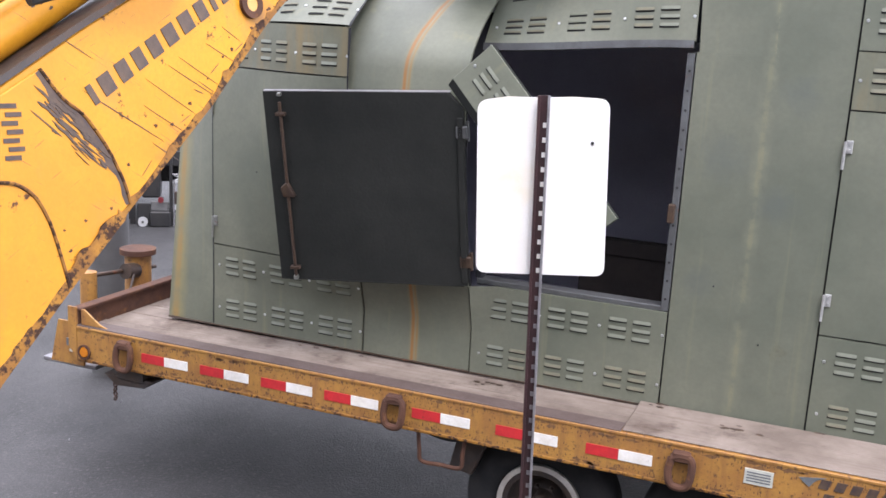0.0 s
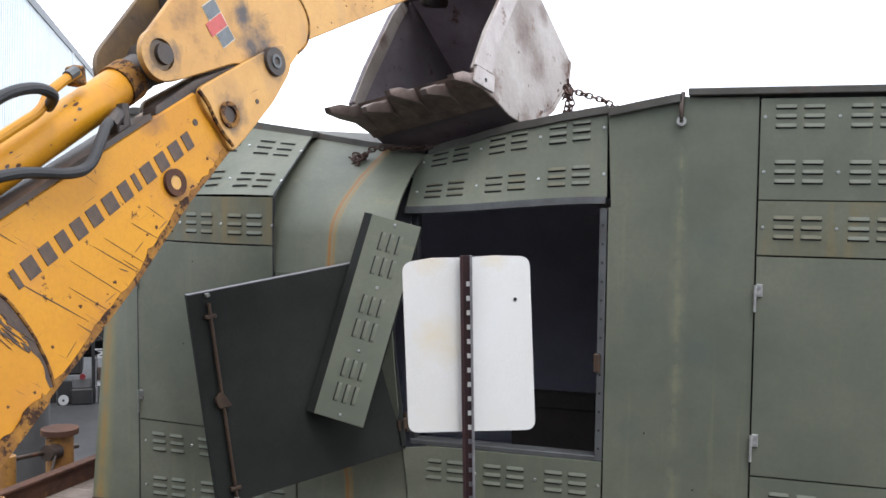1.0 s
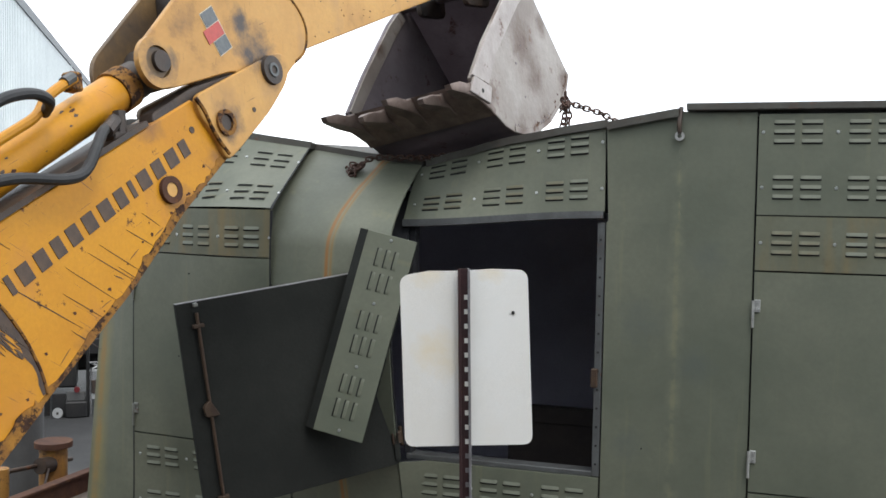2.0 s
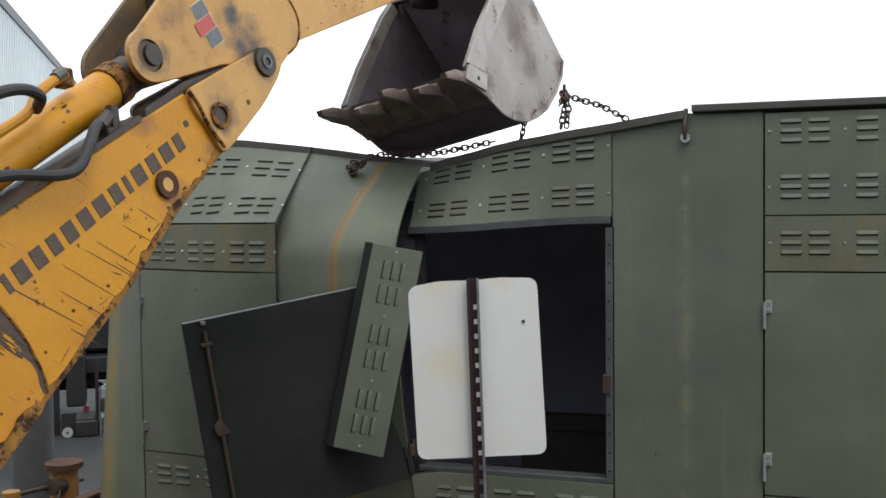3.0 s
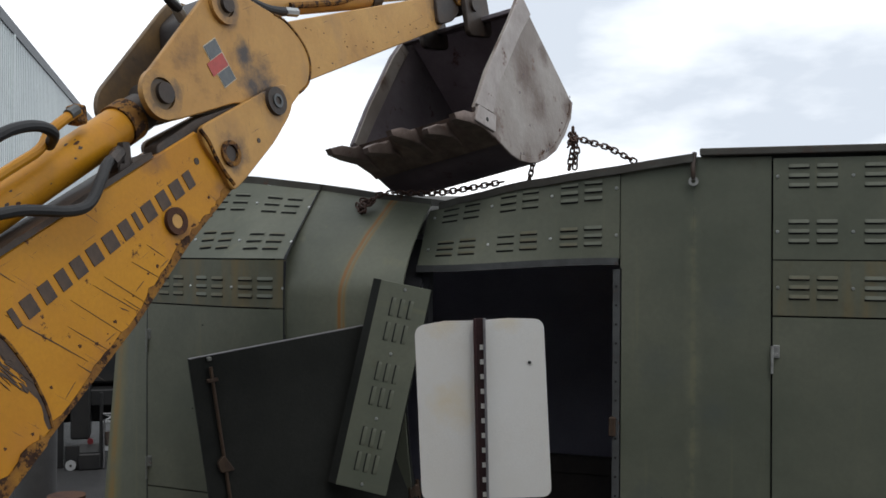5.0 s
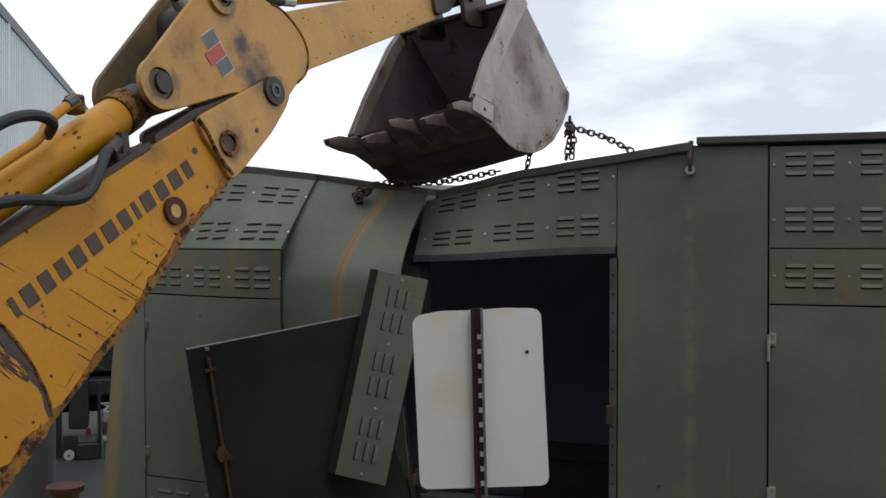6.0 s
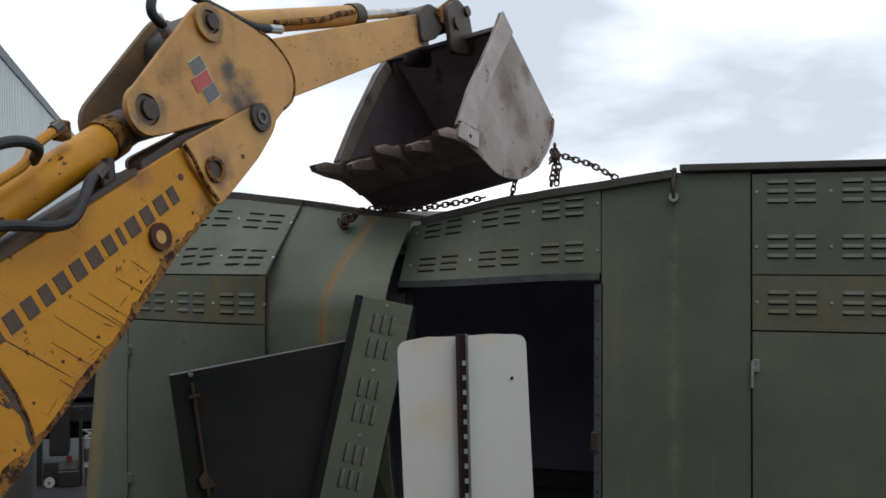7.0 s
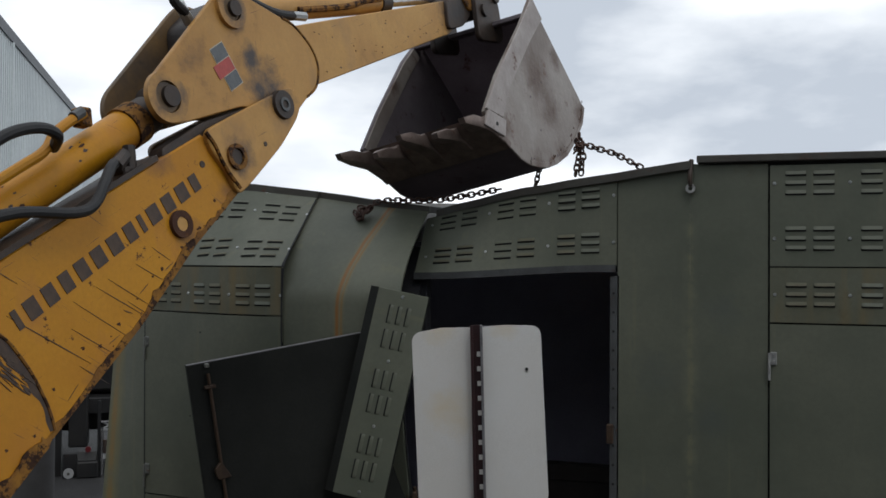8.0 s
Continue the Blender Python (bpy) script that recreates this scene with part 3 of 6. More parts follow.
    # roof edge caps, on the sheets that carry them
    def cap(x0, x1, owner, off, sharp=True, n=8, z=Z_TOP):
        bm = B()
        for i in range(n + 1):
            x = x0 + (x1 - x0) * i / n
            p = warp(x, z, sharp) - Vector(off)
            wob = 0.004 * noise.noise(Vector((x * 6, 1, 2)))
            for y, dz in ((-0.03, 0.012), (0.4, 0.02), (0.4, -0.01), (0.0, -0.022), (-0.03, -0.026)):
                bm.verts.new(p + Vector((0, y, dz + wob)))
        bm.verts.ensure_lookup_table()
        for i in range(n):
            for k in range(5):
                bm.faces.new([bm.verts[q] for q in (5 * i + k, 5 * i + (k + 1) % 5, 5 * i + 5 + (k + 1) % 5, 5 * i + 5 + k)])
        bm.faces.new([bm.verts[k] for k in range(5)])
        bm.faces.new([bm.verts[5 * n + k] for k in range(5)])
        part("roof_edge", bm, GREEN_EDGE, owner, "worn dark green roof edge")

    cap(-1.33, X_A, enc, (0, 0, 0))
    cap(X_A, X_B, left_top, (0, 0, 0))
    cap(X_B, X_C, mid, (0, 0, 0), False)
    cap(X_C + 0.03, X_D, right_top, (0, 0, 0))
    cap(X_D, 1.955, bend, (0, 0, 0))
    bm = B()
    box(bm, (1.985, YF - 0.034, 3.138), (X_END + 0.02, YF + 0.5, 3.172), 0.004)
    part("roof_edge", bm, GREEN_EDGE, enc, "straight worn dark green roof edge")

    # louvred bays
    def bay(x0, x1, door, stain):
        p = part("base_louver_panel", sheet(x0 + g, x1 - g, Z_DECK, Z_BASE - g, 0.012, nx=8, nz=6), GREEN, enc, "green louvred panel at the base")
        dress(p, x0 + 0.004 if x0 < 0 or x0 > 2 else x0 + 0.013, (1.02, 1.272), seat_on(0.0125), stain, 0.3045 if x0 < 0 else 0.31)
        if door:
            d = part("door", sheet(x0 + g, x1 - g, Z_BASE + g, Z_DOOR - g - (0.008 if x0 < 0 else 0.0), 0.012, nx=8, nz=10, dent=0.004), GREEN, enc, "closed green sheet-metal door")
            for z in ((1.530, 2.222) if x0 > 0 else (1.50, 2.20)):
                hm = B()
                q = warp(x0, z)
                box(hm, (q.x + 0.006, q.y - 0.022, z - 0.0), (q.x + 0.034, q.y - 0.0125, z + 0.058), 0.002)
                rod(hm, (q.x + 0.002, q.y - 0.02, z - 0.070), (q.x + 0.002, q.y - 0.02, z + 0.052), 0.0065, 10)
                for dz in (0.014, 0.044):
                    rod(hm, (q.x + 0.022, q.y - 0.02, z + dz), (q.x + 0.022, q.y - 0.027, z + dz), 0.006, 8)
                part("hinge", hm, ZINC if x0 > 0 else HINGE, d, "bright zinc hinge" if x0 > 0 else "grey painted hinge")
            low = 0.016 if x0 < 0 else 0.0
            s = part("louver_strip", sheet(x0 + g, x1 - g, Z_DOOR + g - low * 0.5, Z_STRIP - g - low, 0.012, nx=8, nz=4), GREEN_STAINED, enc, "stained green louvred strip")
            dress(s, x0 - 0.012 if x0 > 0 else x0 + 0.004, (2.538 - low * 2.2,), seat_on(0.0125), 1, 0.314 if x0 > 0 else 0.307)

    bay(X_A, X_B, True, 0)
    bay(X_C, X_D, False, 3)
    bay(X_E, X_F, True, 2)
    up = part("upper_louver_panel", sheet(X_E + g, X_F - g, Z_STRIP + 0.002, Z_TOP - 0.01, 0.012, nx=6, nz=4), GREEN, enc, "flat green louvred panel")
    dress(up, X_E - 0.014, (2.789, 3.038), seat_on(0.0125), 0, 0.315)
    part("corner_post", sheet(X_F + g, X_END, Z_DECK, Z_TOP, 0.004, nx=2, nz=4), GREEN, enc)

    # opening: jamb angles, sill
    bm = B()
    box(bm, (X_D - 0.038, YF - 0.004, Z_BASE), (X_D - 0.003, YF + 0.006, Z_STRIP - 0.05), 0.002)
    box(bm, (X_D - 0.010, YF, Z_BASE), (X_D - 0.003, YF + 0.08, Z_STRIP - 0.05))
    jamb = part("jamb", bm, FRAME_GREY, enc, "grey steel jamb with bolt holes")
    hole = B()
    rod(hole, (0, -0.006, 0), (0, 0.0, 0), 0.006, 8)
    hole = mesh_of("bolt_hole", hole, SLOT)
    for i in range(13):
        piece("bolt_hole", hole, jamb, pose(X_D - 0.021, YF, Z_BASE + 0.06 + i * 0.09))
    bm = B()
    box(bm, (X_D - 0.05, YF - 0.03, 1.825), (X_D - 0.018, YF - 0.004, 1.915), 0.004)
    part("latch_keeper", bm, BRASS, jamb, "rusty latch keeper")
    bm = B()
    box(bm, (X_C + 0.01, YF + 0.0, Z_BASE - 0.004), (X_D - 0.01, YF + 0.09, Z_BASE + 0.022), 0.003)
    part("sill", bm, FRAME_GREY, enc, "grey steel sill")
    # jamb coloured near-black for the shade in the gap
    bm = B()
    box(bm, (X_C - 0.005, YF + 0.02, Z_BASE + 0.02), (X_C + 0.03, YF + 0.09, 2.62), 0.002)
    part("jamb", bm, DARK, enc, "steel jamb coloured near-black for the gap's shade")

    for x0, x1 in ((X_POST, X_B), (X_B, X_C), (X_C, X_D), (X_D, X_END)):
        bm = B()
        box(bm, (x0 + 0.003, YF - 0.016, Z_DECK), (x1 - 0.003, YF - 0.004, Z_DECK + 0.009), 0.002)
        part("foot_edge", bm, BRASS, enc, "rusty dirt line at the foot")
    for x, z in ((-0.62, 1.85), (-0.30, 2.05), (-0.52, 2.30), (1.82, 1.55), (2.05, 1.30)):
        p = warp(x, z)
        bm = B()
        rod(bm, p + Vector((0, 0.004, 0)), p + Vector((0, -0.0165, 0)), 0.004, 8)
        part("rivet_hole", bm, SLOT, enc)
    # near-black sheet added to fill the upper seam with shade
    part("seam_backing", box(B(), (X_D - 0.03, YF + 0.075, 2.66), (X_D + 0.04, YF + 0.085, 3.075)), DARK, enc)
    # lifting eye beside the torn roof edge
    bm = B()
    part("lifting_eye", ring(B(), (1.957, YF - 0.02, 3.022), (0, 1, 0), 0.010, 0.022, 0.016, 20), ZINC, enc, "bright zinc lifting eye")
    tube(bm, [(1.957, YF - 0.022, 3.032), (1.955, YF - 0.026, 3.08), (1.960, YF + 0.0, 3.155)], 0.011, 8)
    part("eye_shank", bm, DARK_STEEL, enc, "dark eye shank")
    # shell behind the sheets, its colour lifted and blued to stand for haze
    yb = 2.45
    for name, lo, hi in (("back_wall", (X_POST + 0.02, yb, Z_DECK), (X_END - 0.01, yb + 0.04, 3.05)), ("end_wall", (X_POST + 0.005, 0.66, Z_DECK), (X_POST + 0.03, yb, 3.0)),
                         ("end_wall", (X_END - 0.03, YF + 0.02, Z_DECK), (X_END - 0.005, yb, 3.1)), ("floor_pan", (X_POST + 0.03, 0.55, Z_DECK), (X_END - 0.03, yb, Z_DECK + 0.03))):
        bm = B()
        box(bm, lo, hi)
        part(name, bm, INTERIOR, enc, "inner wall coloured pale and bluish for haze")
    bm = B()
    n = 12
    for i in range(n + 1):
        x = X_POST + (X_END - X_POST) * i / n
        z = along(ROOF_LEFT, x) if x < X_C else along(ROOF_RIGHT + [(1.98, 3.16)], x)
        for y, f in ((0.62 if x < 1.7 else YF + 0.02, 1.0), (1.2, 0.6), (yb + 0.04, 0.0)):
            dip = (3.16 - z) * f
            bm.verts.new((x, y, 3.10 - dip - (0.13 if x < 1.6 and f == 1 else 0.0)))
    bm.verts.ensure_lookup_table()
    for i in range(n):
        for k in range(2):
            bm.faces.new([bm.verts[q] for q in (3 * i + k, 3 * i + 3 + k, 3 * i + 4 + k, 3 * i + 1 + k)])
    part("roof", bm, GREEN_EDGE, enc, "crushed green roof sheet")
    bm = B()
    box(bm, (0.9, 1.58, Z_DECK + 0.03), (1.95, 1.62, 1.49))
    box(bm, (0.9, 1.56, 1.39), (1.95, 1.585, 1.485), 0.004)
    part("inner_board", bm, PLYWOOD, enc, "dim brown board inside the opening")
    # near-black sheets added behind the front as its inner shade
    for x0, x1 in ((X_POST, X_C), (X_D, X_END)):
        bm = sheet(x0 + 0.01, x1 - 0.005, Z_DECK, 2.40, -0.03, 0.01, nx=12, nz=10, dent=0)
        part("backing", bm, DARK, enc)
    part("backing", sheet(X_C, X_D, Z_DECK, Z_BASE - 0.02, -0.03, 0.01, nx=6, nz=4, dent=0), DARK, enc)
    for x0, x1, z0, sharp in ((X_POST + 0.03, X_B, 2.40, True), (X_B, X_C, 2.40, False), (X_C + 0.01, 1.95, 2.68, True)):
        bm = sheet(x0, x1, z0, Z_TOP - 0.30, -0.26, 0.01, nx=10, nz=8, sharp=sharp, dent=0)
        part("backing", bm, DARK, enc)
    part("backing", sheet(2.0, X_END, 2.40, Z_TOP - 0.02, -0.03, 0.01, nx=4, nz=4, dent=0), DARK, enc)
    KEYED.extend([(mid, hinge_mid, (-7, 0)), (left_top, hinge_left, (-6.5, 1.0)), (right_top, hinge_right, (-5, -1.1)), (bend, hinge_bend, (0, -2.6))])
    return enc


enclosure = build_enclosure()


# ---- the open door and the fallen louvre strip ----
def build_open_door():
    d = thing("open_door", "open charcoal-backed sheet-metal door hanging from its broken hinges", "door")
    w, h = 0.985, 0.985
    bm = B()
    prism(bm, rounded([(0.0, 0.0), (w, 0.0), (w, h), (0.07, h), (0.0, h - 0.08)], 0.01, 2), -0.018, 0.018, 0.003)
    part("leaf", bm, INNER, d, "dark charcoal inner face of the door")
    bm = B()
    box(bm, (0.06, -0.016, h - 0.001), (w, 0.016, h + 0.002))
    part("top_edge", bm, GALV, d, "bare worn top edge")
    bm = B()
    box(bm, (w - 0.003, -0.017, 0.0), (w + 0.002, 0.017, h))
    box(bm, (0.02, -0.019, -0.004), (w, 0.019, 0.002))
    part("edge_flange", bm, INNER, d, "dark turned edge")
    bm = B()
    rod(bm, (w - 0.085, 0.034, 0.02), (w - 0.085, 0.034, h - 0.05), 0.008, 10)
    for z in (0.07, h - 0.11):
        box(bm, (w - 0.11, 0.018, z - 0.008), (w - 0.06, 0.045, z + 0.008), 0.002)
    rod_part = part("latch_rod", bm, BRASS, d, "rusty brass latch rod")
    bm = B()
    prism(bm, rounded([(w - 0.125, h * 0.46), (w - 0.06, h * 0.46), (w - 0.05, h * 0.51), (w - 0.085, h * 0.54)], 0.012, 3), 0.018, 0.045, 0.003)
    part("latch_cam", bm, BRASS, rod_part, "rusty latch cam")
    bm = B()
    box(bm, (w - 0.095, 0.018, h - 0.022), (w - 0.075, 0.040, h - 0.004), 0.003)
    box(bm, (w - 0.095, 0.018, 0.002), (w - 0.073, 0.042, 0.026), 0.003)
    part("rod_guide", bm, HINGE, d, "zinc rod guide")
    bm = B()
    box(bm, (0.0, 0.018, 0.02), (0.03, 0.03, h - 0.12), 0.003)
    part("hinge_strip", bm, INNER, d, "dark hinge strip")
    for z in (0.1, h - 0.22):
        bm = B()
        box(bm, (-0.02, -0.010, z), (0.035, 0.030, z + 0.060), 0.004)
        rod(bm, (-0.02, 0.012, z - 0.015), (-0.02, 0.012, z + 0.08), 0.009, 10)
        part("hinge", bm, BRASS if z < 0.3 else FRAME_GREY, d, "broken rusty hinge")
    return d


def build_fallen_strip():
    s = thing("fallen_louver_strip", "green louvred strip torn loose and hanging by one corner", "metal panel")
    length, w = 0.98, 0.245
    bm = B()
    box(bm, (0, -0.006, 0), (length, 0.006, w), 0.002)
    face = part("face", bm, GREEN, s, "green louvred face")
    bm = B()
    for x in (0, length):
        for y, z in ((-0.006, 0.002), (0.020, -0.042), (0.026, -0.040), (0.006, 0.002)):
            bm.verts.new((x, y, z))
    bm.verts.ensure_lookup_table()
    for k in range(4):
        bm.faces.new([bm.verts[q] for q in (k, (k + 1) % 4, 4 + (k + 1) % 4, 4 + k)])
    bm.faces.new([bm.verts[q] for q in (0, 1, 2, 3)])
    bm.faces.new([bm.verts[q] for q in (4, 5, 6, 7)])
    box(bm, (0, 0.0, w - 0.004), (length, 0.03, w + 0.002), 0.001)
    part("flange", bm, INNER, s, "dark turned-back flange")
    dress(face, -0.012, (0.1235,), lambda x, z: pose(x, -0.0065, z), 0, 0.309)
    return s


open_door = build_open_door()
fallen_strip = build_fallen_strip()


# ---- trailer ----
def tyre_mesh(r=0.385, w=0.22):
    bm = B()
    prof = [(r * 0.56, -w * 0.36), (r * 0.66, -w * 0.48), (r * 0.86, -w * 0.5), (r * 0.96, -w * 0.42), (r, -w * 0.3), (r, w * 0.3), (r * 0.96, w * 0.42), (r * 0.86, w * 0.5), (r * 0.66, w * 0.48), (r * 0.56, w * 0.36)]
    n = 40
    loops = [[bm.verts.new((a * math.cos(t), y, a * math.sin(t))) for a, y in prof] for t in [math.tau * k / n for k in range(n)]]
    for i in range(n):
        p, q = loops[i], loops[(i + 1) % n]
        for k in range(len(prof)):
            bm.faces.new((p[k], q[k], q[(k + 1) % len(prof)], p[(k + 1) % len(prof)]))
    return bm


def rim_mesh(r=0.215):
    bm = B()
    ring(bm, (0, -0.085, 0), (0, 1, 0), r * 0.86, r, 0.03, 36)
    prof = [(r * 0.9, -0.08), (r * 0.84, -0.02), (r * 0.5, 0.03), (r * 0.3, 0.0), (0.0, 0.0)]
    n = 36
    loops = [[bm.verts.new((a * math.cos(t), y, a * math.sin(t))) for a, y in prof[:-1]] for t in [math.tau * k / n for k in range(n)]]
    for i in range(n):
        p, q = loops[i], loops[(i + 1) % n]
        for k in range(len(prof) - 2):
            bm.faces.new((p[k], q[k], q[k + 1], p[k + 1]))
    bm.faces.new([l[-1] for l in loops])
    return bm


def build_trailer():
    t = thing("flatbed_trailer", "yellow steel flatbed trailer with grey plank deck and rust", "trailer", pose(0.019, 0, -0.006, 0, -0.28, 0))
    x0, x1 = -1.60, 4.4
    # side rail: a channel with top and bottom flange
    bm = B()
    box(bm, (x0, 0.0, 0.725), (x1, 0.012, 0.915), 0.002)
    rail = part("side_rail", bm, TRAILER, t, "yellow side rail with rust freckles")
    part("rail_flange", box(B(), (x0, -0.004, 0.905), (x1, 0.075, 0.921), 0.003), TRAILER, t, "yellow upper flange")
    part("rail_flange", box(B(), (x0, -0.004, 0.715), (x1, 0.075, 0.731), 0.003), YELLOW_WORN, t, "rusty lower flange")
    bm = B()
    prism(bm, [(x0 - 0.06, 0.80), (x0 - 0.002, 0.72), (x0 - 0.002, 1.03), (x0 - 0.06, 1.03)], 0.0, 0.012)
    part("end_gusset", bm, TRAILER, t, "yellow end gusset")
    bm = B()
    prism(bm, [(x0 + 0.022, 0.929), (x0 + 0.022, 1.018), (x0 + 0.045, 1.018), (x0 + 0.15, 0.945), (x0 + 0.20, 0.929)], 0.014, 0.026, 0.002)
    part("end_brace", bm, TRAILER, t, "yellow triangular brace")
    bm = B()
    box(bm, (x0, 0.0, 0.9215), (1.52, 0.108, 0.9275), 0.002)
    part("rail_top", bm, RAIL_TOP, t, "rust-worn top of the side rail")
    bm = B()
    box(bm, (x0, 2.6, 0.72), (x1, 2.64, 0.92), 0.003)
    part("side_rail", bm, TRAILER, t)
    # rust freckles and short drips, thickest along both edges of the rail
    random.seed(31)
    bm, bleed = B(), B()
    for k in range(150):
        x = random.uniform(x0 + 0.02, 3.3)
        z = 0.735 + abs(random.gauss(0, 0.008)) if k % 2 else 0.903 - abs(random.gauss(0, 0.010))
        w, h = random.uniform(0.006, 0.034), random.uniform(0.003, 0.013)
        bleed.faces.new([bleed.verts.new((x + a * w * random.uniform(0.6, 1.2), -0.0007, z + b * h * random.uniform(0.5, 1.3))) for a, b in ((-1, -0.3), (-0.5, -0.9), (0.1, -0.7), (0.6, -1.0), (1, -0.1), (0.6, 0.6), (0.1, 0.9), (-0.5, 0.6))])
    tagged(part("rust_bleed", bleed, BLEED, rail), "brown rust bleeding from the rail edges", kind="stuff")
    for k in range(1700):
        x = random.uniform(x0 + 0.02, 3.3)
        thick = 0.5 + 0.5 * noise.noise(Vector((x * 1.7, 3.1, 0)))
        if random.random() > 0.25 + thick:
            continue
        low = random.random() < 0.55
        z = 0.738 + abs(random.gauss(0, 0.022)) if low else 0.902 - abs(random.gauss(0, 0.026))
        if random.random() < 0.12:
            z = random.uniform(0.74, 0.90)
        w, h = random.uniform(0.0008, 0.0034), random.uniform(0.0018, 0.0090)
        tilt = random.uniform(-0.3, 0.3)
        vs = [bm.verts.new((x + a * w + tilt * b * h, -0.0012, z + b * h)) for a, b in ((-1, -0.4), (-0.3, -1), (0.6, -0.8), (1, 0.2), (0.4, 1), (-0.7, 0.7))]
        bm.faces.new(vs)
    tagged(part("rust_freckles", bm, FRECKLE, rail), "dark brown rust freckles", kind="stuff")
    # reflective tape
    for xs in (-1.147, -0.760, -0.377, 0.0, 0.49, 0.927, 1.367, 2.55, 3.0):
        bm = B()
        box(bm, (xs, -0.0035, 0.786), (xs + 0.152, 0.0, 0.837))
        part("red_tape", bm, TAPE_RED, rail, "red reflective tape")
        bm = B()
        box(bm, (xs + 0.1525, -0.0035, 0.786), (xs + 0.305, 0.0, 0.837))
        part("white_tape", bm, TAPE_WHITE, rail, "white reflective tape")
    # D-shaped lashing rings welded to the rail
    for xs in (-1.25, 0.40, 1.80, 3.4):
        bm = B()
        tube(bm, [(xs - 0.040, -0.03, 0.86), (xs - 0.05, -0.035, 0.79), (xs - 0.03, -0.035, 0.735), (xs + 0.03, -0.035, 0.735), (xs + 0.05, -0.035, 0.79), (xs + 0.045, -0.03, 0.86), (xs, -0.03, 0.875), (xs - 0.040, -0.03, 0.86)], 0.018, 10)
        box(bm, (xs - 0.04, -0.045, 0.845), (xs + 0.04, -0.002, 0.895), 0.008)
        part("lashing_ring", bm, RUSTY, t, "rusty lashing ring")
    # amber marker lamp
    bm = B()
    rod(bm, (-1.545, 0.0, 0.775), (-1.545, -0.013, 0.775), 0.033, 24, 0.027)
    lamp = part("marker_lamp", bm, AMBER, t, "round amber marker lamp")
    part("lamp_ring", ring(B(), (-1.545, -0.006, 0.775), (0, 1, 0), 0.033, 0.043, 0.012), RUSTY, lamp, "brown lamp ring")
    # rating plate and a maker's mark as plain shapes
    bm = B()
    box(bm, (2.07, -0.004, 0.80), (2.19, 0.0, 0.87))
    plate = part("rating_plate", bm, LABEL_GREY, t, "faded grey rating plate")
    for k in range(4):
        bm = B()
        box(bm, (2.08, -0.0055, 0.812 + 0.013 * k), (2.18, -0.004, 0.818 + 0.013 * k))
        part("print_line", bm, EMBLEM_GREY, plate)
    mark = part("maker_mark", prism(B(), [(2.29, 0.875), (2.40, 0.893), (2.36, 0.875), (2.335, 0.84)], -0.004, 0.0), EMBLEM_GREY, t, "dark maker's mark of plain blocks")
    for k in range(6):
        part("mark_block", prism(B(), [(2.37 + 0.062 * k, 0.842), (2.41 + 0.062 * k, 0.842), (2.422 + 0.062 * k, 0.884), (2.382 + 0.062 * k, 0.884)], -0.004, 0.0), LETTER, mark, "dark block lettering")
    for k in range(5):
        part("mark_block", prism(B(), [(2.39 + 0.06 * k, 0.782), (2.43 + 0.06 * k, 0.782), (2.44 + 0.06 * k, 0.822), (2.40 + 0.06 * k, 0.822)], -0.004, 0.0), LETTER, mark, "dark block lettering")
    # head board across the end, with cap
    bm = B()
    box(bm, (x0 - 0.03, 0.013, 0.86), (x0 + 0.0, 2.6, 1.005), 0.003)
    box(bm, (x0 - 0.05, 0.013, 1.005), (x0 + 0.02, 2.6, 1.022), 0.003)
    part("end_board", bm, RUSTY, t, "rusty steel end board")
    # bumper shelf, tag plate with bars
    bm = B()
    box(bm, (-1.95, 0.1, 0.63), (-1.56, 1.8, 0.655), 0.003)
    part("step_plate", bm, GALV, t, "pale steel step plate")
    bm = B()
    prism(bm, [(-1.84, 0.665), (-1.60, 0.665), (-1.60, 0.92), (-1.78, 0.92)], 0.05, 0.062)
    tag = part("gusset", bm, TRAILER, t, "yellow gusset plate")
    for k, (a, b) in enumerate(((-1.72, -1.70), (-1.69, -1.67), (-1.66, -1.62))):
        bm = B()
        box(bm, (a, 0.046, 0.775), (b, 0.05, 0.82))
        part("print_bar", bm, EMBLEM_GREY, tag)
    bm = B()
    box(bm, (-1.70, 0.046, 0.74), (-1.61, 0.05, 0.755))
    part("print_bar", bm, EMBLEM_WHITE, tag)
    # under-rail pocket with chain stub
    bm = B()
    prism(bm, [(-1.44, 0.66), (-1.10, 0.66), (-1.16, 0.615), (-1.36, 0.60)], 0.03, 0.2, 0.004)
    box(bm, (-1.34, 0.02, 0.65), (-1.16, 0.16, 0.72), 0.003)
    part("pocket", bm, DARK_STEEL, t, "rusty dark stake pocket")
    bm = B()
    for k in range(4):
        ring(bm, (-1.385, 0.06, 0.59 - 0.027 * k), (1, 0, 0) if k % 2 else (0, 1, 0), 0.007, 0.015, 0.006, 12)
    part("chain_stub", bm, CHAIN, t, "short rusty chain")
    # wire step loop
    bm = B()
    tube(bm, [(0.515, 0.03, 0.72), (0.525, 0.03, 0.62), (0.54, 0.03, 0.555), (0.64, 0.03, 0.555), (0.745, 0.03, 0.56), (0.755, 0.03, 0.63), (0.765, 0.03, 0.72)], 0.011, 8)
    part("step_loop", bm, RUSTY, t, "rusty bent-rod step loop")
    bm = B()
    tube(bm, [(0.45, 0.12, 0.72), (0.55, 0.14, 0.66), (0.68, 0.14, 0.655), (0.80, 0.12, 0.71)], 0.014, 8)
    part("brake_hose", bm, HOSE, t, "black sagging brake hose")
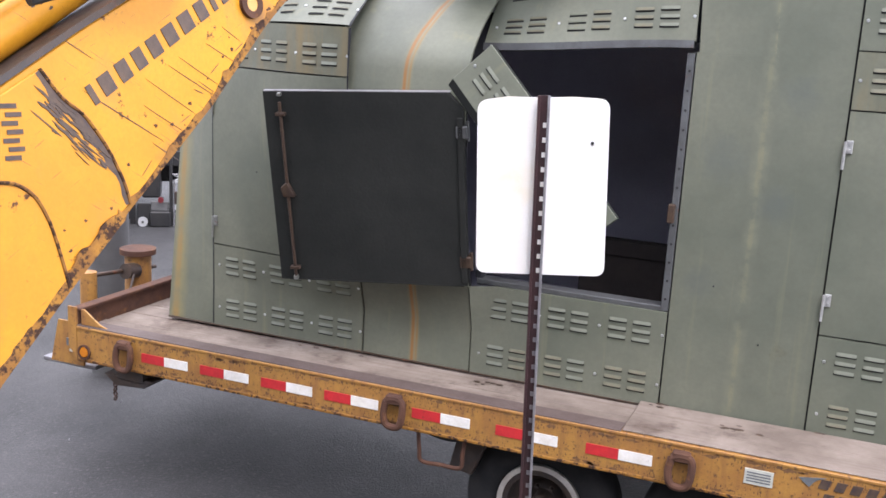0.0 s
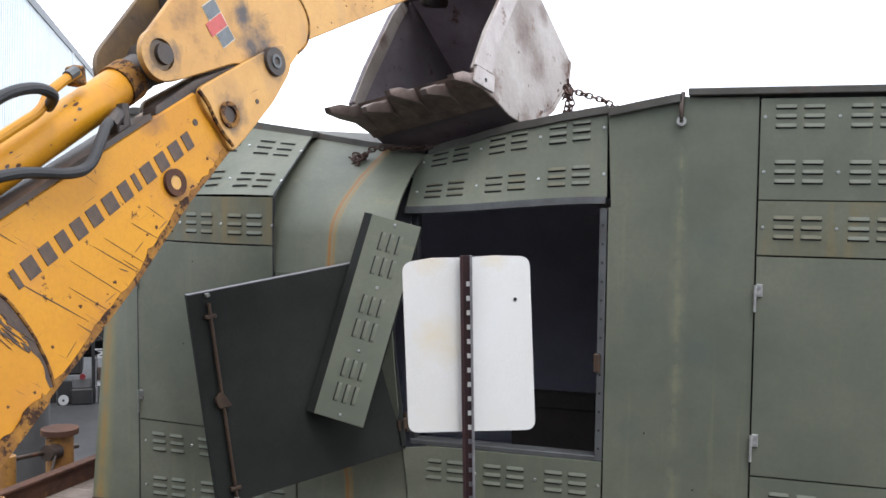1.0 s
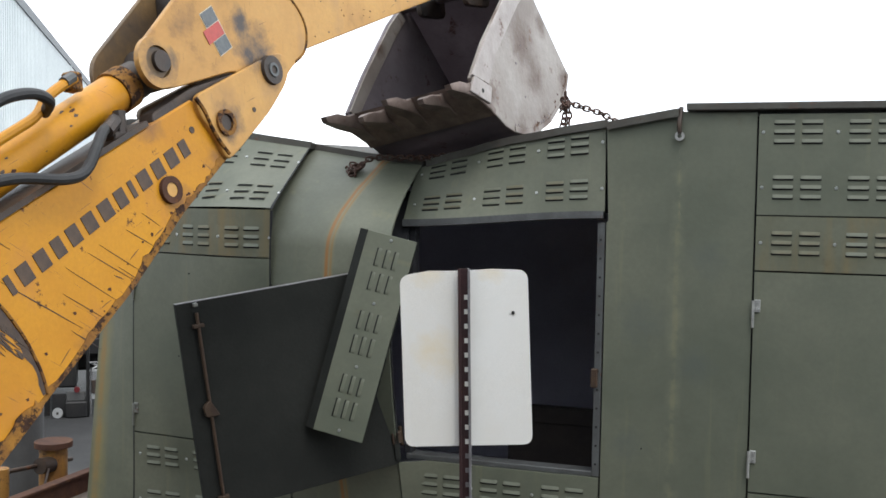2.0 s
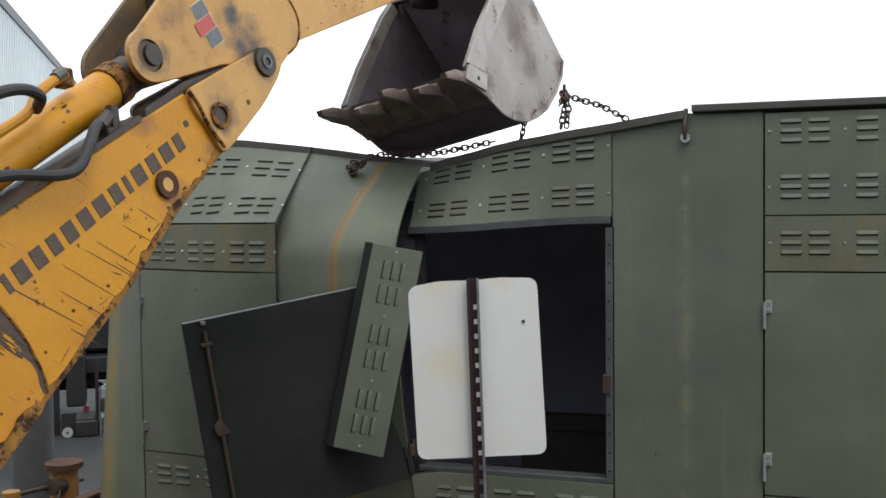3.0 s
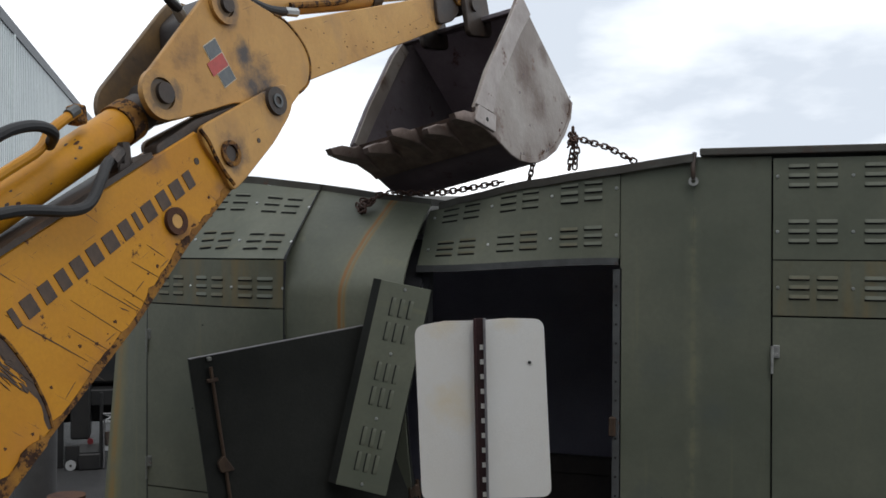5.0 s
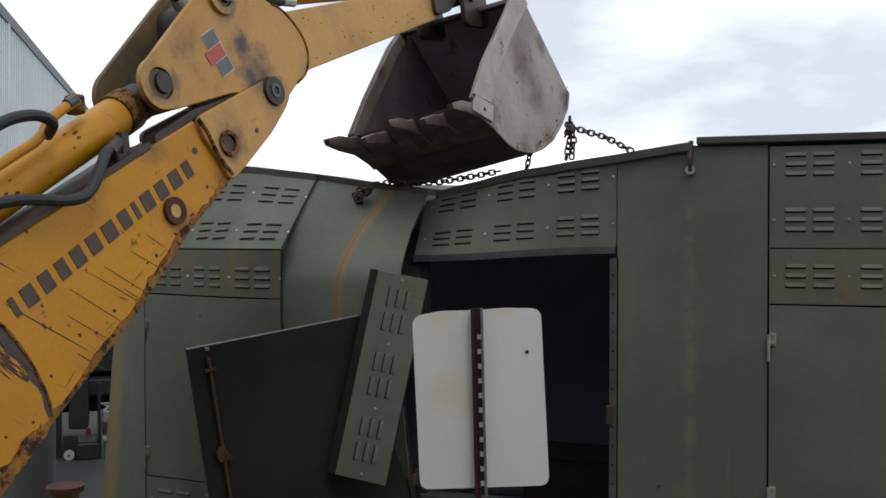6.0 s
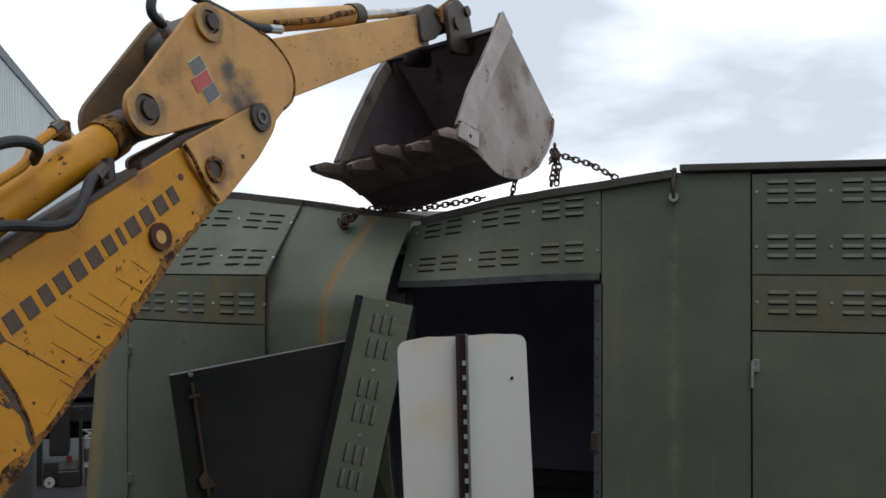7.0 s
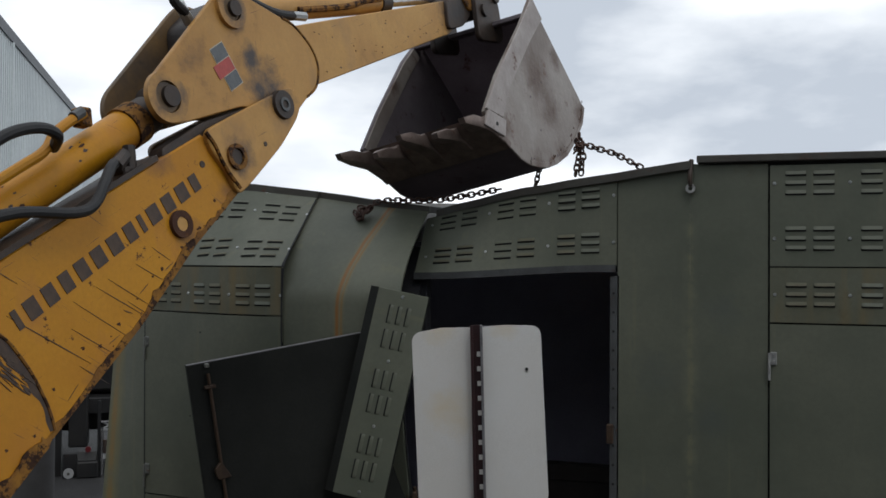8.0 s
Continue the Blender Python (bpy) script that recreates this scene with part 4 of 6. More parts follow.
    # frame beams and axles
    for y in (0.75, 1.85):
        bm = B()
        box(bm, (x0 - 0.3, y, 0.52), (x1, y + 0.07, 0.86), 0.004)
        part("frame_beam", bm, DARK_STEEL, t, "dark frame beam")
    for k in range(9):
        bm = B()
        box(bm, (x0 + 0.2 + k * 0.68, 0.08, 0.74), (x0 + 0.25 + k * 0.68, 2.6, 0.855))
        part("cross_member", bm, DARK_STEEL, t)
    for xw in (1.12, 1.98, 2.84):
        for y, s in ((0.26, 1), (2.36, -1)):
            w = part("wheel", tyre_mesh(), RUBBER, t, "black trailer tyre", pose(xw, y, 0.385, 0, 0, 0 if s > 0 else 180), angle=50)
            part("rim", ring(B(), (0, -0.088, 0), (0, 1, 0), 0.19, 0.216, 0.03, 40), RIM, w, "pale steel rim edge")
            part("wheel_disc", rim_mesh(0.19), DARK_STEEL, w, "dark dished wheel disc")
            bm = B()
            for k in range(6):
                a = math.tau * k / 6
                rod(bm, (0.075 * math.cos(a), -0.03, 0.075 * math.sin(a)), (0.075 * math.cos(a), 0.0, 0.075 * math.sin(a)), 0.011, 6)
            rod(bm, (0, -0.07, 0), (0, 0.0, 0), 0.045, 16, 0.05)
            part("hub", bm, DARK_STEEL, w, "greasy hub with wheel nuts")
        bm = B()
        rod(bm, (xw, 0.28, 0.385), (xw, 2.34, 0.385), 0.05, 14)
        part("axle", bm, DARK_STEEL, t)
    bm = B()
    prism(bm, [(0.66, 0.52), (0.78, 0.50), (0.86, 0.70), (0.70, 0.70)], 0.1, 0.16, 0.004)
    part("spring_hanger", bm, DARK_STEEL, t, "dark spring hanger")
    # deck planks, running along
    yy = 0.062
    k = 0
    while yy < 2.58:
        w = 0.19
        y1 = min(yy + w - 0.006, 2.585)
        for a, b in (((x0 + 0.002, 1.517), (1.523, x1)) if k % 2 == 0 or k < 2 else ((x0 + 0.002, 1.60), (1.606, x1))):
            bm = B()
            lift = 0.028 if (a > 1 and k < 2) else 0.0
            if k == 0:
                box(bm, (a, 0.110 if a < 1 else 0.012, 0.9225 if a > 1 else 0.862), (b, y1, 0.898 + lift + 0.004), 0.004)
            else:
                box(bm, (a, yy, 0.862), (b, y1, 0.898 + lift), 0.004)
            part("plank", bm, WOOD, t, "weathered grey deck plank")
        yy += w
        k += 1
    return t


trailer = build_trailer()


def build_debris():
    d = thing("deck_debris", "dark leaves and dirt lying on the deck planks", "debris", kind="stuff")
    random.seed(11)
    bm = B()
    for cx, cy, n, sp in ((0.75, 0.33, 9, 0.03), (2.0, 0.27, 14, 0.035), (1.62, 0.41, 6, 0.08), (-0.2, 0.40, 6, 0.2), (2.3, 0.42, 6, 0.1)):
        for k in range(n):
            x, y = cx + random.gauss(0, sp), min(cy + random.gauss(0, 0.03), 0.43)
            z = 0.899 + (0.029 if x > 1.525 else 0.0)
            r = random.uniform(0.004, 0.014)
            bmesh.ops.create_icosphere(bm, subdivisions=1, radius=r, matrix=Matrix.Translation((x, y, z + r * 0.2)) @ Matrix.Diagonal((1.7, 0.9, 0.18, 1)))
    part("dirt", bm, BRASS, d)


build_debris()


def build_litter():
    d = thing("ground_litter", "pale paper scraps and grit scattered on the asphalt", "litter", kind="stuff")
    random.seed(21)
    bm = B()
    spots = [(-1.35, -1.15, 0.05), (-1.3, -0.55, 0.012), (-1.6, -0.5, 0.010), (-1.0, -0.7, 0.012)]
    spots += [(random.uniform(-2.6, 1.2), random.uniform(-1.6, 1.2), random.uniform(0.003, 0.008)) for k in range(12)]
    for x, y, r in spots:
        n = 7
        ring_v = [bm.verts.new((x + r * random.uniform(0.6, 1.3) * math.cos(math.tau * k / n), y + 0.6 * r * random.uniform(0.6, 1.3) * math.sin(math.tau * k / n), 0.012 + random.uniform(0, 0.004))) for k in range(n)]
        f = bm.faces.new(ring_v)
    out = bmesh.ops.extrude_face_region(bm, geom=bm.faces[:])
    for v in out["geom"]:
        if isinstance(v, bmesh.types.BMVert):
            v.co.z -= 0.012
    part("scraps", bm, GALV, d)


build_litter()


# ---- screw jack and post beyond the trailer's end ----
def build_jack():
    j = thing("trailer_jack", "rusty yellow screw jack with capped post and cross bar", "jack")
    x, y = -1.86, 0.87
    bm = B()
    rod(bm, (x, y, 0.655), (x, y, 1.13), 0.085, 24)
    part("post", bm, TRAILER, j, "rusty yellow tube")
    bm = B()
    rod(bm, (x, y, 1.13), (x, y, 1.165), 0.115, 24)
    part("cap", bm, RUSTY, j, "rusty round cap")
    bm = B()
    rod(bm, (x, y - 0.48, 1.075), (x, y + 0.17, 1.01), 0.014, 12)
    part("cross_bar", bm, BRASS, j, "brass-coloured cross bar")
    bm = B()
    rod(bm, (x + 0.03, y - 0.16, 1.045), (x + 0.03, y - 0.06, 1.035), 0.05, 14)
    tube(bm, [(x + 0.08, y - 0.14, 1.03), (x + 0.1, y - 0.2, 0.95), (x + 0.09, y - 0.26, 0.84)], 0.008, 6)
    part("clamp", bm, DARK_STEEL, j, "black clamp")
    bm = B()
    rod(bm, (x, y - 0.46, 0.655), (x, y - 0.46, 1.10), 0.05, 16)
    part("post", bm, TRAILER, j)
    p = thing("steel_bollard", "grey steel bollard on the asphalt", "bollard")
    bm = B()
    rod(bm, (-2.6, 1.46, 0), (-2.6, 1.46, 2.2), 0.14, 24)
    part("tube", bm, DARK_POST, p, "plain grey tube")


build_jack()


# ---- sign seen from behind, on its U-channel post ----
def build_sign():
    s = thing("road_sign", "blank bare-metal back of a road sign on a perforated rusty post", "sign", pose(1.4576, -0.924, 0.0, -0.26, -2.98, 14.5))
    bm = B()
    w, z0, z1 = 0.225, 1.830, 2.447
    prism(bm, rounded([(-w, z0), (w, z0), (w, z1 - 0.004), (0.10, z1 + 0.004), (0.0, z1), (-0.12, z1 + 0.003), (-w, z1 - 0.012)], 0.035, 5, (0, 1, 2, 6)), 0.0, 0.004)
    for v in bm.verts:
        if v.co.z > 2.2:
            v.co.y += 0.05 * (v.co.z - 2.2) ** 2 * (1 + 2 * abs(v.co.x))
    plate = part("plate", bm, SIGN_BACK, s, "pale bare aluminium sheet with faint stains")
    bm = B()
    rod(bm, (0.170, -0.002, 2.295), (0.170, 0.001, 2.295), 0.006, 10)
    part("bolt_hole", bm, SLOT, plate)
    # the post stands straighter than the plate bolted to it
    upright = Matrix.Translation((-0.009, 0, 1.83)) @ pose(0, 0, 0, 0, 1.35, 0) @ Matrix.Translation((0, 0, -1.83))
    bm = B()
    box(bm, (-0.015, -0.012, -0.03), (0.010, -0.006, 2.456))
    box(bm, (-0.020, -0.026, -0.03), (-0.015, -0.006, 2.456), 0.001)
    part("channel", bm, POST_RUST, s, "maroon rusty channel post", upright)
    bm = B()
    box(bm, (0.010, -0.030, -0.03), (0.014, -0.006, 2.456), 0.001)
    box(bm, (0.014, -0.030, -0.03), (0.019, -0.024, 2.456), 0.001)
    part("flange", bm, GALV, s, "bare grey post flange", upright)
    bm = B()
    box(bm, (-0.024, -0.028, -0.03), (-0.0195, -0.023, 2.456), 0.001)
    part("flange", bm, POST_RUST, s, "", upright)
    bm = B()
    box(bm, (-0.006, -0.0135, -0.0085), (0.007, -0.0118, 0.0085))
    hole = mesh_of("punch_hole", bm, SIGN_BACK)
    bm = B()
    box(bm, (-0.006, -0.0135, -0.0085), (0.007, -0.0118, 0.0085))
    low = mesh_of("punch_hole_low", bm, GALV)
    z = 0.12
    while z < 2.40:
        piece("punch_hole", hole if z > 1.80 else low, s, upright @ pose(0.003, 0, z))
        z += 0.0508
    return s


road_sign = build_sign()


# ---- backhoe arm, built in its own plane: x along, z up, -y to the viewer ----
ARM = pose(0.450, -1.814, 1.256, -8.1, -0.1, 77.72)
ARM_ROOT = (-1.2, 0.0, -0.35)


def slab(name, poly, v0, v1, mat, parent, label="", r=0.03, bevel=0.004, only=None):
    bm = B()
    prism(bm, rounded(poly, r, 4, only) if r else poly, -v1, -v0, bevel)
    return part(name, bm, mat, parent, label)


def pin(x, z, v, r, depth, parent, name="pin", label="dark greasy pin", mat=None):
    bm = B()
    rod(bm, (x, -v + 0.01, z), (x, -v - depth, z), r, 28, r * 0.93)
    return part(name, bm, mat or DARK_STEEL, parent, label)


def build_arm():
    arm = thing("backhoe", "worn yellow backhoe arm with raised bucket and hydraulic hoses", "excavator arm", ARM)
    # boom: box section with worn lower edge
    lower = [(-1.35, -0.45), (-1.05, -0.45), (-0.85, 0.25), (-0.624, 0.507), (-0.413, 0.703), (-0.174, 0.911), (0.158, 1.194), (0.421, 1.454), (0.635, 1.627)]
    upper = [(0.72, 1.70), (0.60, 1.80), (0.498, 1.835), (0.294, 1.726), (-0.292, 1.400), (-0.55, 1.245), (-1.0, 0.95), (-1.35, 0.2)]
    boom = slab("boom", lower + upper, -0.03, 0.13, YELLOW, arm, "yellow boom with scratches", 0.05, 0.006, (3, 12, 13, 14, 15))
    edge = [(-0.84, 0.262), (-0.624, 0.507), (-0.413, 0.703), (-0.174, 0.911), (0.158, 1.194), (0.421, 1.454), (0.66, 1.655)]
    bm = B()
    steps = 90
    for i in range(steps + 1):
        f = i / steps * (len(edge) - 1)
        k = min(int(f), len(edge) - 2)
        u, w = Vector(edge[k]).lerp(Vector(edge[k + 1]), f - k)
        low = 1.0 - min(max((u + 0.55) / 0.5, 0.0), 1.0)
        chip = noise.noise(Vector((i * 0.31, 2.7, 0))) + 0.7 * noise.noise(Vector((i * 0.9, 5.1, 0)))
        rim = max(0.004, 0.018 + 0.030 * low + 0.020 * chip)
        proud = 0.004 + 0.013 * (u < -0.2)
        for dv, dn in ((-0.034, -0.004), (0.130 + proud, -0.004), (0.1285 + proud, rim), (-0.032, 0.024)):
            bm.verts.new((u - 0.70 * dn, -dv, w + 0.70 * dn))
    bm.verts.ensure_lookup_table()
    for i in range(steps):
        for k in range(4):
            bm.faces.new([bm.verts[q] for q in (4 * i + k, 4 * i + (k + 1) % 4, 4 * i + 4 + (k + 1) % 4, 4 * i + 4 + k)])
    part("wear_edge", bm, YELLOW_WORN, boom, "chipped rusty lower edge")
    # dark top plate
    bm = B()
    top = [(0.294, 1.726), (-0.292, 1.400), (-0.55, 1.245), (-1.0, 0.95)]
    for u, w in top:
        for dv, dn in ((-0.035, 0.0), (0.135, 0.0), (0.135, 0.018), (-0.035, 0.018)):
            bm.verts.new((u - 0.48 * dn, -dv, w + 0.87 * dn))
    bm.verts.ensure_lookup_table()
    for i in range(len(top) - 1):
        for k in range(4):
            bm.faces.new([bm.verts[q] for q in (4 * i + k, 4 * i + (k + 1) % 4, 4 * i + 4 + (k + 1) % 4, 4 * i + 4 + k)])
    part("top_plate", bm, DARK_STEEL, boom, "dark greasy top plate")
    # boom nose plates that carry the elbow pin
    nose = [(0.50, 1.845), (0.52, 1.78), (0.60, 1.70), (0.635, 1.627), (0.70, 1.672), (0.894, 1.834), (1.006, 1.955), (1.04, 2.03), (0.99, 2.075), (0.928, 2.055)]
    slab("nose_plate", nose, 0.125, 0.15, YELLOW_FADED, arm, "yellow nose plate", 0.04)
    # the far plate has a darker, browner colour than the near one
    slab("nose_plate", nose, -0.15, -0.125, BROWN_MOTTLED, arm, "dark brown far nose plate", 0.04)
    slab("nose_stop", [(0.326, 1.735), (0.330, 1.772), (0.521, 1.882), (0.74, 1.962), (0.82, 1.98), (0.72, 1.88), (0.50, 1.82)], 0.05, 0.12, DARK_STEEL, arm, "black grease-covered stop block", 0.015)
    # reinforcing plates near the boom's root
    arc = [(-0.417, 1.30), (-0.36, 1.225), (-0.296, 1.175), (-0.234, 1.087), (-0.19, 0.99), (-0.174, 0.925), (-0.413, 0.72), (-0.624, 0.525), (-0.85, 0.27), (-1.1, 0.1), (-1.0, 0.93), (-0.55, 1.225)]
    slab("root_plate", arc, 0.13, 0.137, YELLOW, arm, "yellow reinforcing plate", 0)
    arc2 = [(-0.57, 1.015), (-0.52, 1.005), (-0.473, 0.968), (-0.44, 0.90), (-0.42, 0.82), (-0.40, 0.72), (-0.624, 0.525), (-0.85, 0.27), (-1.05, 0.2), (-0.95, 0.8), (-0.70, 1.0)]
    slab("root_plate", arc2, 0.137, 0.146, YELLOW, arm, "yellow reinforcing plate", 0)
    for line, v in ((arc[:6], 0.137), (arc2[:6], 0.146)):
        bm = B()
        tube(bm, [(u, -v, w) for u, w in line], 0.0055, 6, 4)
        part("weld_bead", bm, YELLOW_WORN, arm, "grimy weld bead")
    # dark band where the paint has gone along the upper weld
    bm = B()
    line = arc[:6]
    n = 20
    for i in range(n + 1):
        f = i / n * (len(line) - 1)
        k = min(int(f), len(line) - 2)
        a, b = Vector(line[k]), Vector(line[k + 1])
        c = a.lerp(b, f - k)
        d = (b - a).normalized()
        side = Vector((d.y, -d.x))
        side = side if side.x + side.y < 0 else -side
        wide = (0.012 + 0.026 * math.sin(math.pi * min(i / n * 1.25, 1.0))) * (0.85 + 0.5 * noise.noise(Vector((i * 0.9, 1.3, 0))))
        for q in (c + side * 0.004, c + side * (0.006 + wide)):
            bm.verts.new((q.x, -0.1376, q.y))
    bm.verts.ensure_lookup_table()
    for i in range(n):
        bm.faces.new([bm.verts[k] for k in (2 * i, 2 * i + 1, 2 * i + 3, 2 * i + 2)])
    part("bare_band", bm, LETTER, arm, "dark band of bare grimy metal")
    # grimy worn patch and stencil marks as bars
    random.seed(17)
    for k in range(58):
        e = random.random()
        u, w = -0.415 + 0.17 * e + random.uniform(-0.025, 0.02), 1.205 - 0.155 * e + random.gauss(0, 0.024)
        ln, wd, a = random.uniform(0.02, 0.11) * (1.1 - 0.5 * e), random.uniform(0.003, 0.013), random.uniform(-47, -37)
        bm = B()
        prism(bm, [(ln * q * random.uniform(0.8, 1.1), wd * r * random.uniform(0.3, 1.0)) for q, r in ((-0.5, -0.2), (-0.35, -0.5), (-0.1, -0.4), (0.15, -0.5), (0.35, -0.3), (0.5, 0.0), (0.3, 0.4), (0.05, 0.3), (-0.2, 0.5), (-0.4, 0.2))], -0.1384 - 0.00002 * k, -0.1371)
        part("bare_patch", bm, LETTER, arm, "paint scuffed to grimy metal", Matrix.Translation((u, 0, w)) @ pose(0, 0, 0, 0, -a, 0))
    for k in range(7):
        bm = B()
        u, w = -0.54 + 0.012 * (k % 2), 1.20 - 0.022 * k
        box(bm, (u, -0.139, w), (u + 0.045, -0.1372, w + 0.012))
        part("stencil_bar", bm, LETTER, arm)
    # lettering as plain blocks
    ang = math.atan2(0.4445, 0.729)
    widths = [0.020, 0.046, 0.044, 0.040, 0.046, 0.048, 0.052, 0.044, 0.020, 0.052, 0.048, 0.052, 0.038]
    s = 0.0
    gap = (0.854 - sum(widths)) / 12
    for wd in widths:
        bm = B()
        box(bm, (0, -0.1325, 0.0), (wd, -0.1302, 0.058), 0)
        m = Matrix.Translation((-0.253 + s * math.cos(ang), 0, 1.203 + s * math.sin(ang))) @ pose(0, 0, 0, 0, -math.degrees(ang), 0)
        part("letter_block", bm, LETTER, boom, "dark block lettering", m)
        s += wd + gap
    # scratches down to the dark primer
    random.seed(4)
    marks = [(-0.02, 1.16, -30, 0.16), (0.02, 1.22, -31, 0.22), (0.10, 1.27, -28, 0.20), (0.13, 1.30, -29, 0.17), (0.16, 1.25, -30, 0.09), (0.19, 1.31, 40, 0.05), (0.12, 1.24, -20, 0.04),
             (-0.16, 1.17, -30, 0.30), (-0.02, 1.06, -32, 0.12), (0.27, 1.42, -30, 0.08), (0.30, 1.38, 35, 0.05), (0.22, 1.36, -26, 0.12), (0.06, 1.16, 30, 0.05), (-0.10, 1.02, 48, 0.06), (-0.30, 1.36, -30, 0.12)]
    for u, w, a, ln in marks:
        bm = B()
        t = 0.0007 + random.random() * 0.0011
        prism(bm, [(-ln / 2, 0.0), (-ln / 6, -t), (ln / 4, -t * 0.6), (ln / 2, 0.0), (ln / 5, t), (-ln / 4, t * 0.7)], -0.1316, -0.1301)
        part("scratch", bm, LETTER, boom, "dark scratch", Matrix.Translation((u, 0, w)) @ pose(0, 0, 0, 0, -a, 0))
    for k in range(34):
        s = random.random()
        u, w = -0.5 + 1.1 * s + random.uniform(-0.03, 0.02), 0.66 + 0.93 * s + random.uniform(0.02, 0.10)
        r = random.uniform(0.002, 0.008)
        bm = B()
        prism(bm, [(u + r * random.uniform(0.5, 1.4) * math.cos(q), w + r * random.uniform(0.4, 1.1) * math.sin(q)) for q in [math.tau * j / 7 for j in range(7)]], -0.1314 - 0.0062 * (u < -0.2), -0.1301)
        part("paint_chip", bm, RUSTY, boom, "rusty paint chip")
    # bolt bosses and holes on the boom
    bm = B()
    ring(bm, (0.363, -0.137, 1.518), (0, 1, 0), 0.024, 0.046, 0.016)
    part("boss_ring", bm, RUSTY, arm, "rusty boss ring")
    pin(0.363, 1.518, 0.13, 0.027, 0.012, arm, "boss_bolt", "yellow boss bolt", YELLOW_FADED)
    bm = B()
    ring(bm, (0.640, -0.154, 1.766), (0, 1, 0), 0.030, 0.047, 0.012)
    part("boss_ring", bm, YELLOW_WORN, arm, "worn yellow ring")
    pin(0.640, 1.766, 0.145, 0.03, 0.008, arm, "boss_hole", "dark boss hole")
    pin(0.490, 1.730, 0.125, 0.013, 0.007, arm, "bolt_hole", "dark bolt hole")
    pin(0.80, 1.83, 0.145, 0.010, 0.007, arm, "bolt_hole", "dark bolt hole")
    pin(0.918, 1.993, 0.15, 0.058, 0.014, arm, "elbow_pin", "grey-black elbow pin")
    bm = B()
    ring(bm, (0.918, -0.166, 1.993), (0, 1, 0), 0.016, 0.027, 0.006)
    part("pin_collar", bm, FRAME_GREY, arm, "grey pin collar")

    # dipper: two side plates and a tapering box
    side = [(0.285, 1.921), (0.294, 1.990), (0.637, 2.360), (0.69, 2.405), (0.781, 2.405), (1.063, 2.349), (1.17, 2.28), (1.205, 2.20), (1.18, 2.11), (1.105, 2.05), (1.0, 1.95), (0.90, 1.95), (0.744, 1.973), (0.412, 1.861), (0.325, 1.86)]
    slab("dipper_plate", side, 0.10, 0.122, YELLOW_FADED, arm, "faded yellow dipper side plate", 0.045)
    slab("dipper_plate", side, -0.122, -0.10, BROWN_MOTTLED, arm, "dark brown far dipper plate", 0.045)
    slab("dipper_web", [(0.60, 2.28), (0.72, 2.39), (1.05, 2.34), (1.15, 2.15), (0.85, 2.0), (0.60, 2.05)], -0.098, 0.098, DARK_STEEL, arm, "black greasy web between the plates", 0.03)
    slab("dipper", [(1.02, 2.07), (1.163, 2.111), (2.389, 2.595), (2.46, 2.66), (2.44, 2.745), (2.373, 2.765), (1.10, 2.356), (0.98, 2.33)], -0.09, 0.09, YELLOW_FADED, arm, "faded yellow tapering dipper", 0.03)
    for k in range(26):
        q = random.random()
        along = 1.2 + 1.15 * q
        rise = abs(random.gauss(0, 0.35)) if k % 2 else random.random()
        low, high = 2.111 + (along - 1.163) * 0.395, 2.356 + (along - 1.10) * 0.321
        w = low + 0.012 + (high - low - 0.024) * min(rise, 1.0)
        r = random.uniform(0.002, 0.006)
        bm = B()
        prism(bm, [(along + r * random.uniform(0.6, 1.8) * math.cos(a), w + r * random.uniform(0.3, 0.8) * math.sin(a)) for a in [math.tau * j / 7 for j in range(7)]], -0.0912, -0.0899)
        part("paint_chip", bm, RUSTY if k % 3 else LETTER, arm, "rusty paint chip")
    for k in range(26):
        along, turn = random.uniform(0.30, 1.6), random.uniform(-1.1, 1.1)
        c = Vector((0.478, 0, 1.974)) + Vector((-0.8512, 0, -0.5249)) * along
        r = random.uniform(0.003, 0.011)
        n = Vector((-0.5249 * math.sin(turn), -math.cos(turn), 0.8512 * math.sin(turn)))
        side_v = Vector((-0.8512, 0, -0.5249))
        up_v = n.cross(side_v)
        bm = B()
        bm.faces.new([bm.verts.new(c + n * 0.0668 + side_v * r * random.uniform(0.6, 1.6) * math.cos(a) + up_v * r * random.uniform(0.4, 0.9) * math.sin(a)) for a in [math.tau * j / 7 for j in range(7)]])
        part("paint_chip", bm, RUSTY if k % 2 else LETTER, arm, "rusty paint chip")
    bm = B()
    tube(bm, [(0.50, -0.151, 1.838), (0.535, -0.152, 1.80), (0.56, -0.151, 1.755), (0.60, -0.150, 1.70), (0.645, -0.150, 1.655)], 0.008, 6, 4)
    part("weld_bead", bm, YELLOW_WORN, arm, "grimy weld bead")
    slab("dipper_tip", [(2.34, 2.60), (2.50, 2.65), (2.60, 2.74), (2.58, 2.83), (2.46, 2.84), (2.35, 2.77)], -0.11, 0.11, DARK_STEEL, arm, "dark greasy dipper tip", 0.04)
    for x, z, r, nm in ((0.359, 1.945, 0.088, "cylinder_eye"), (0.71, 2.326, 0.072, "cylinder_eye")):
        bm = B()
        ring(bm, (x, -0.127, z), (0, 1, 0), r * 0.62, r, 0.022)
        part(nm, bm, YELLOW_FADED, arm, "yellow pin boss")
        pin(x, z, 0.118, r * 0.62, 0.012, arm, "pin_seat", "worn yellow pin seat", BROWN_MOTTLED)
        pin(x + 0.012, z + 0.004, 0.118, r * 0.44, 0.026, arm, "pin", "black greasy pin")
    bm = B()
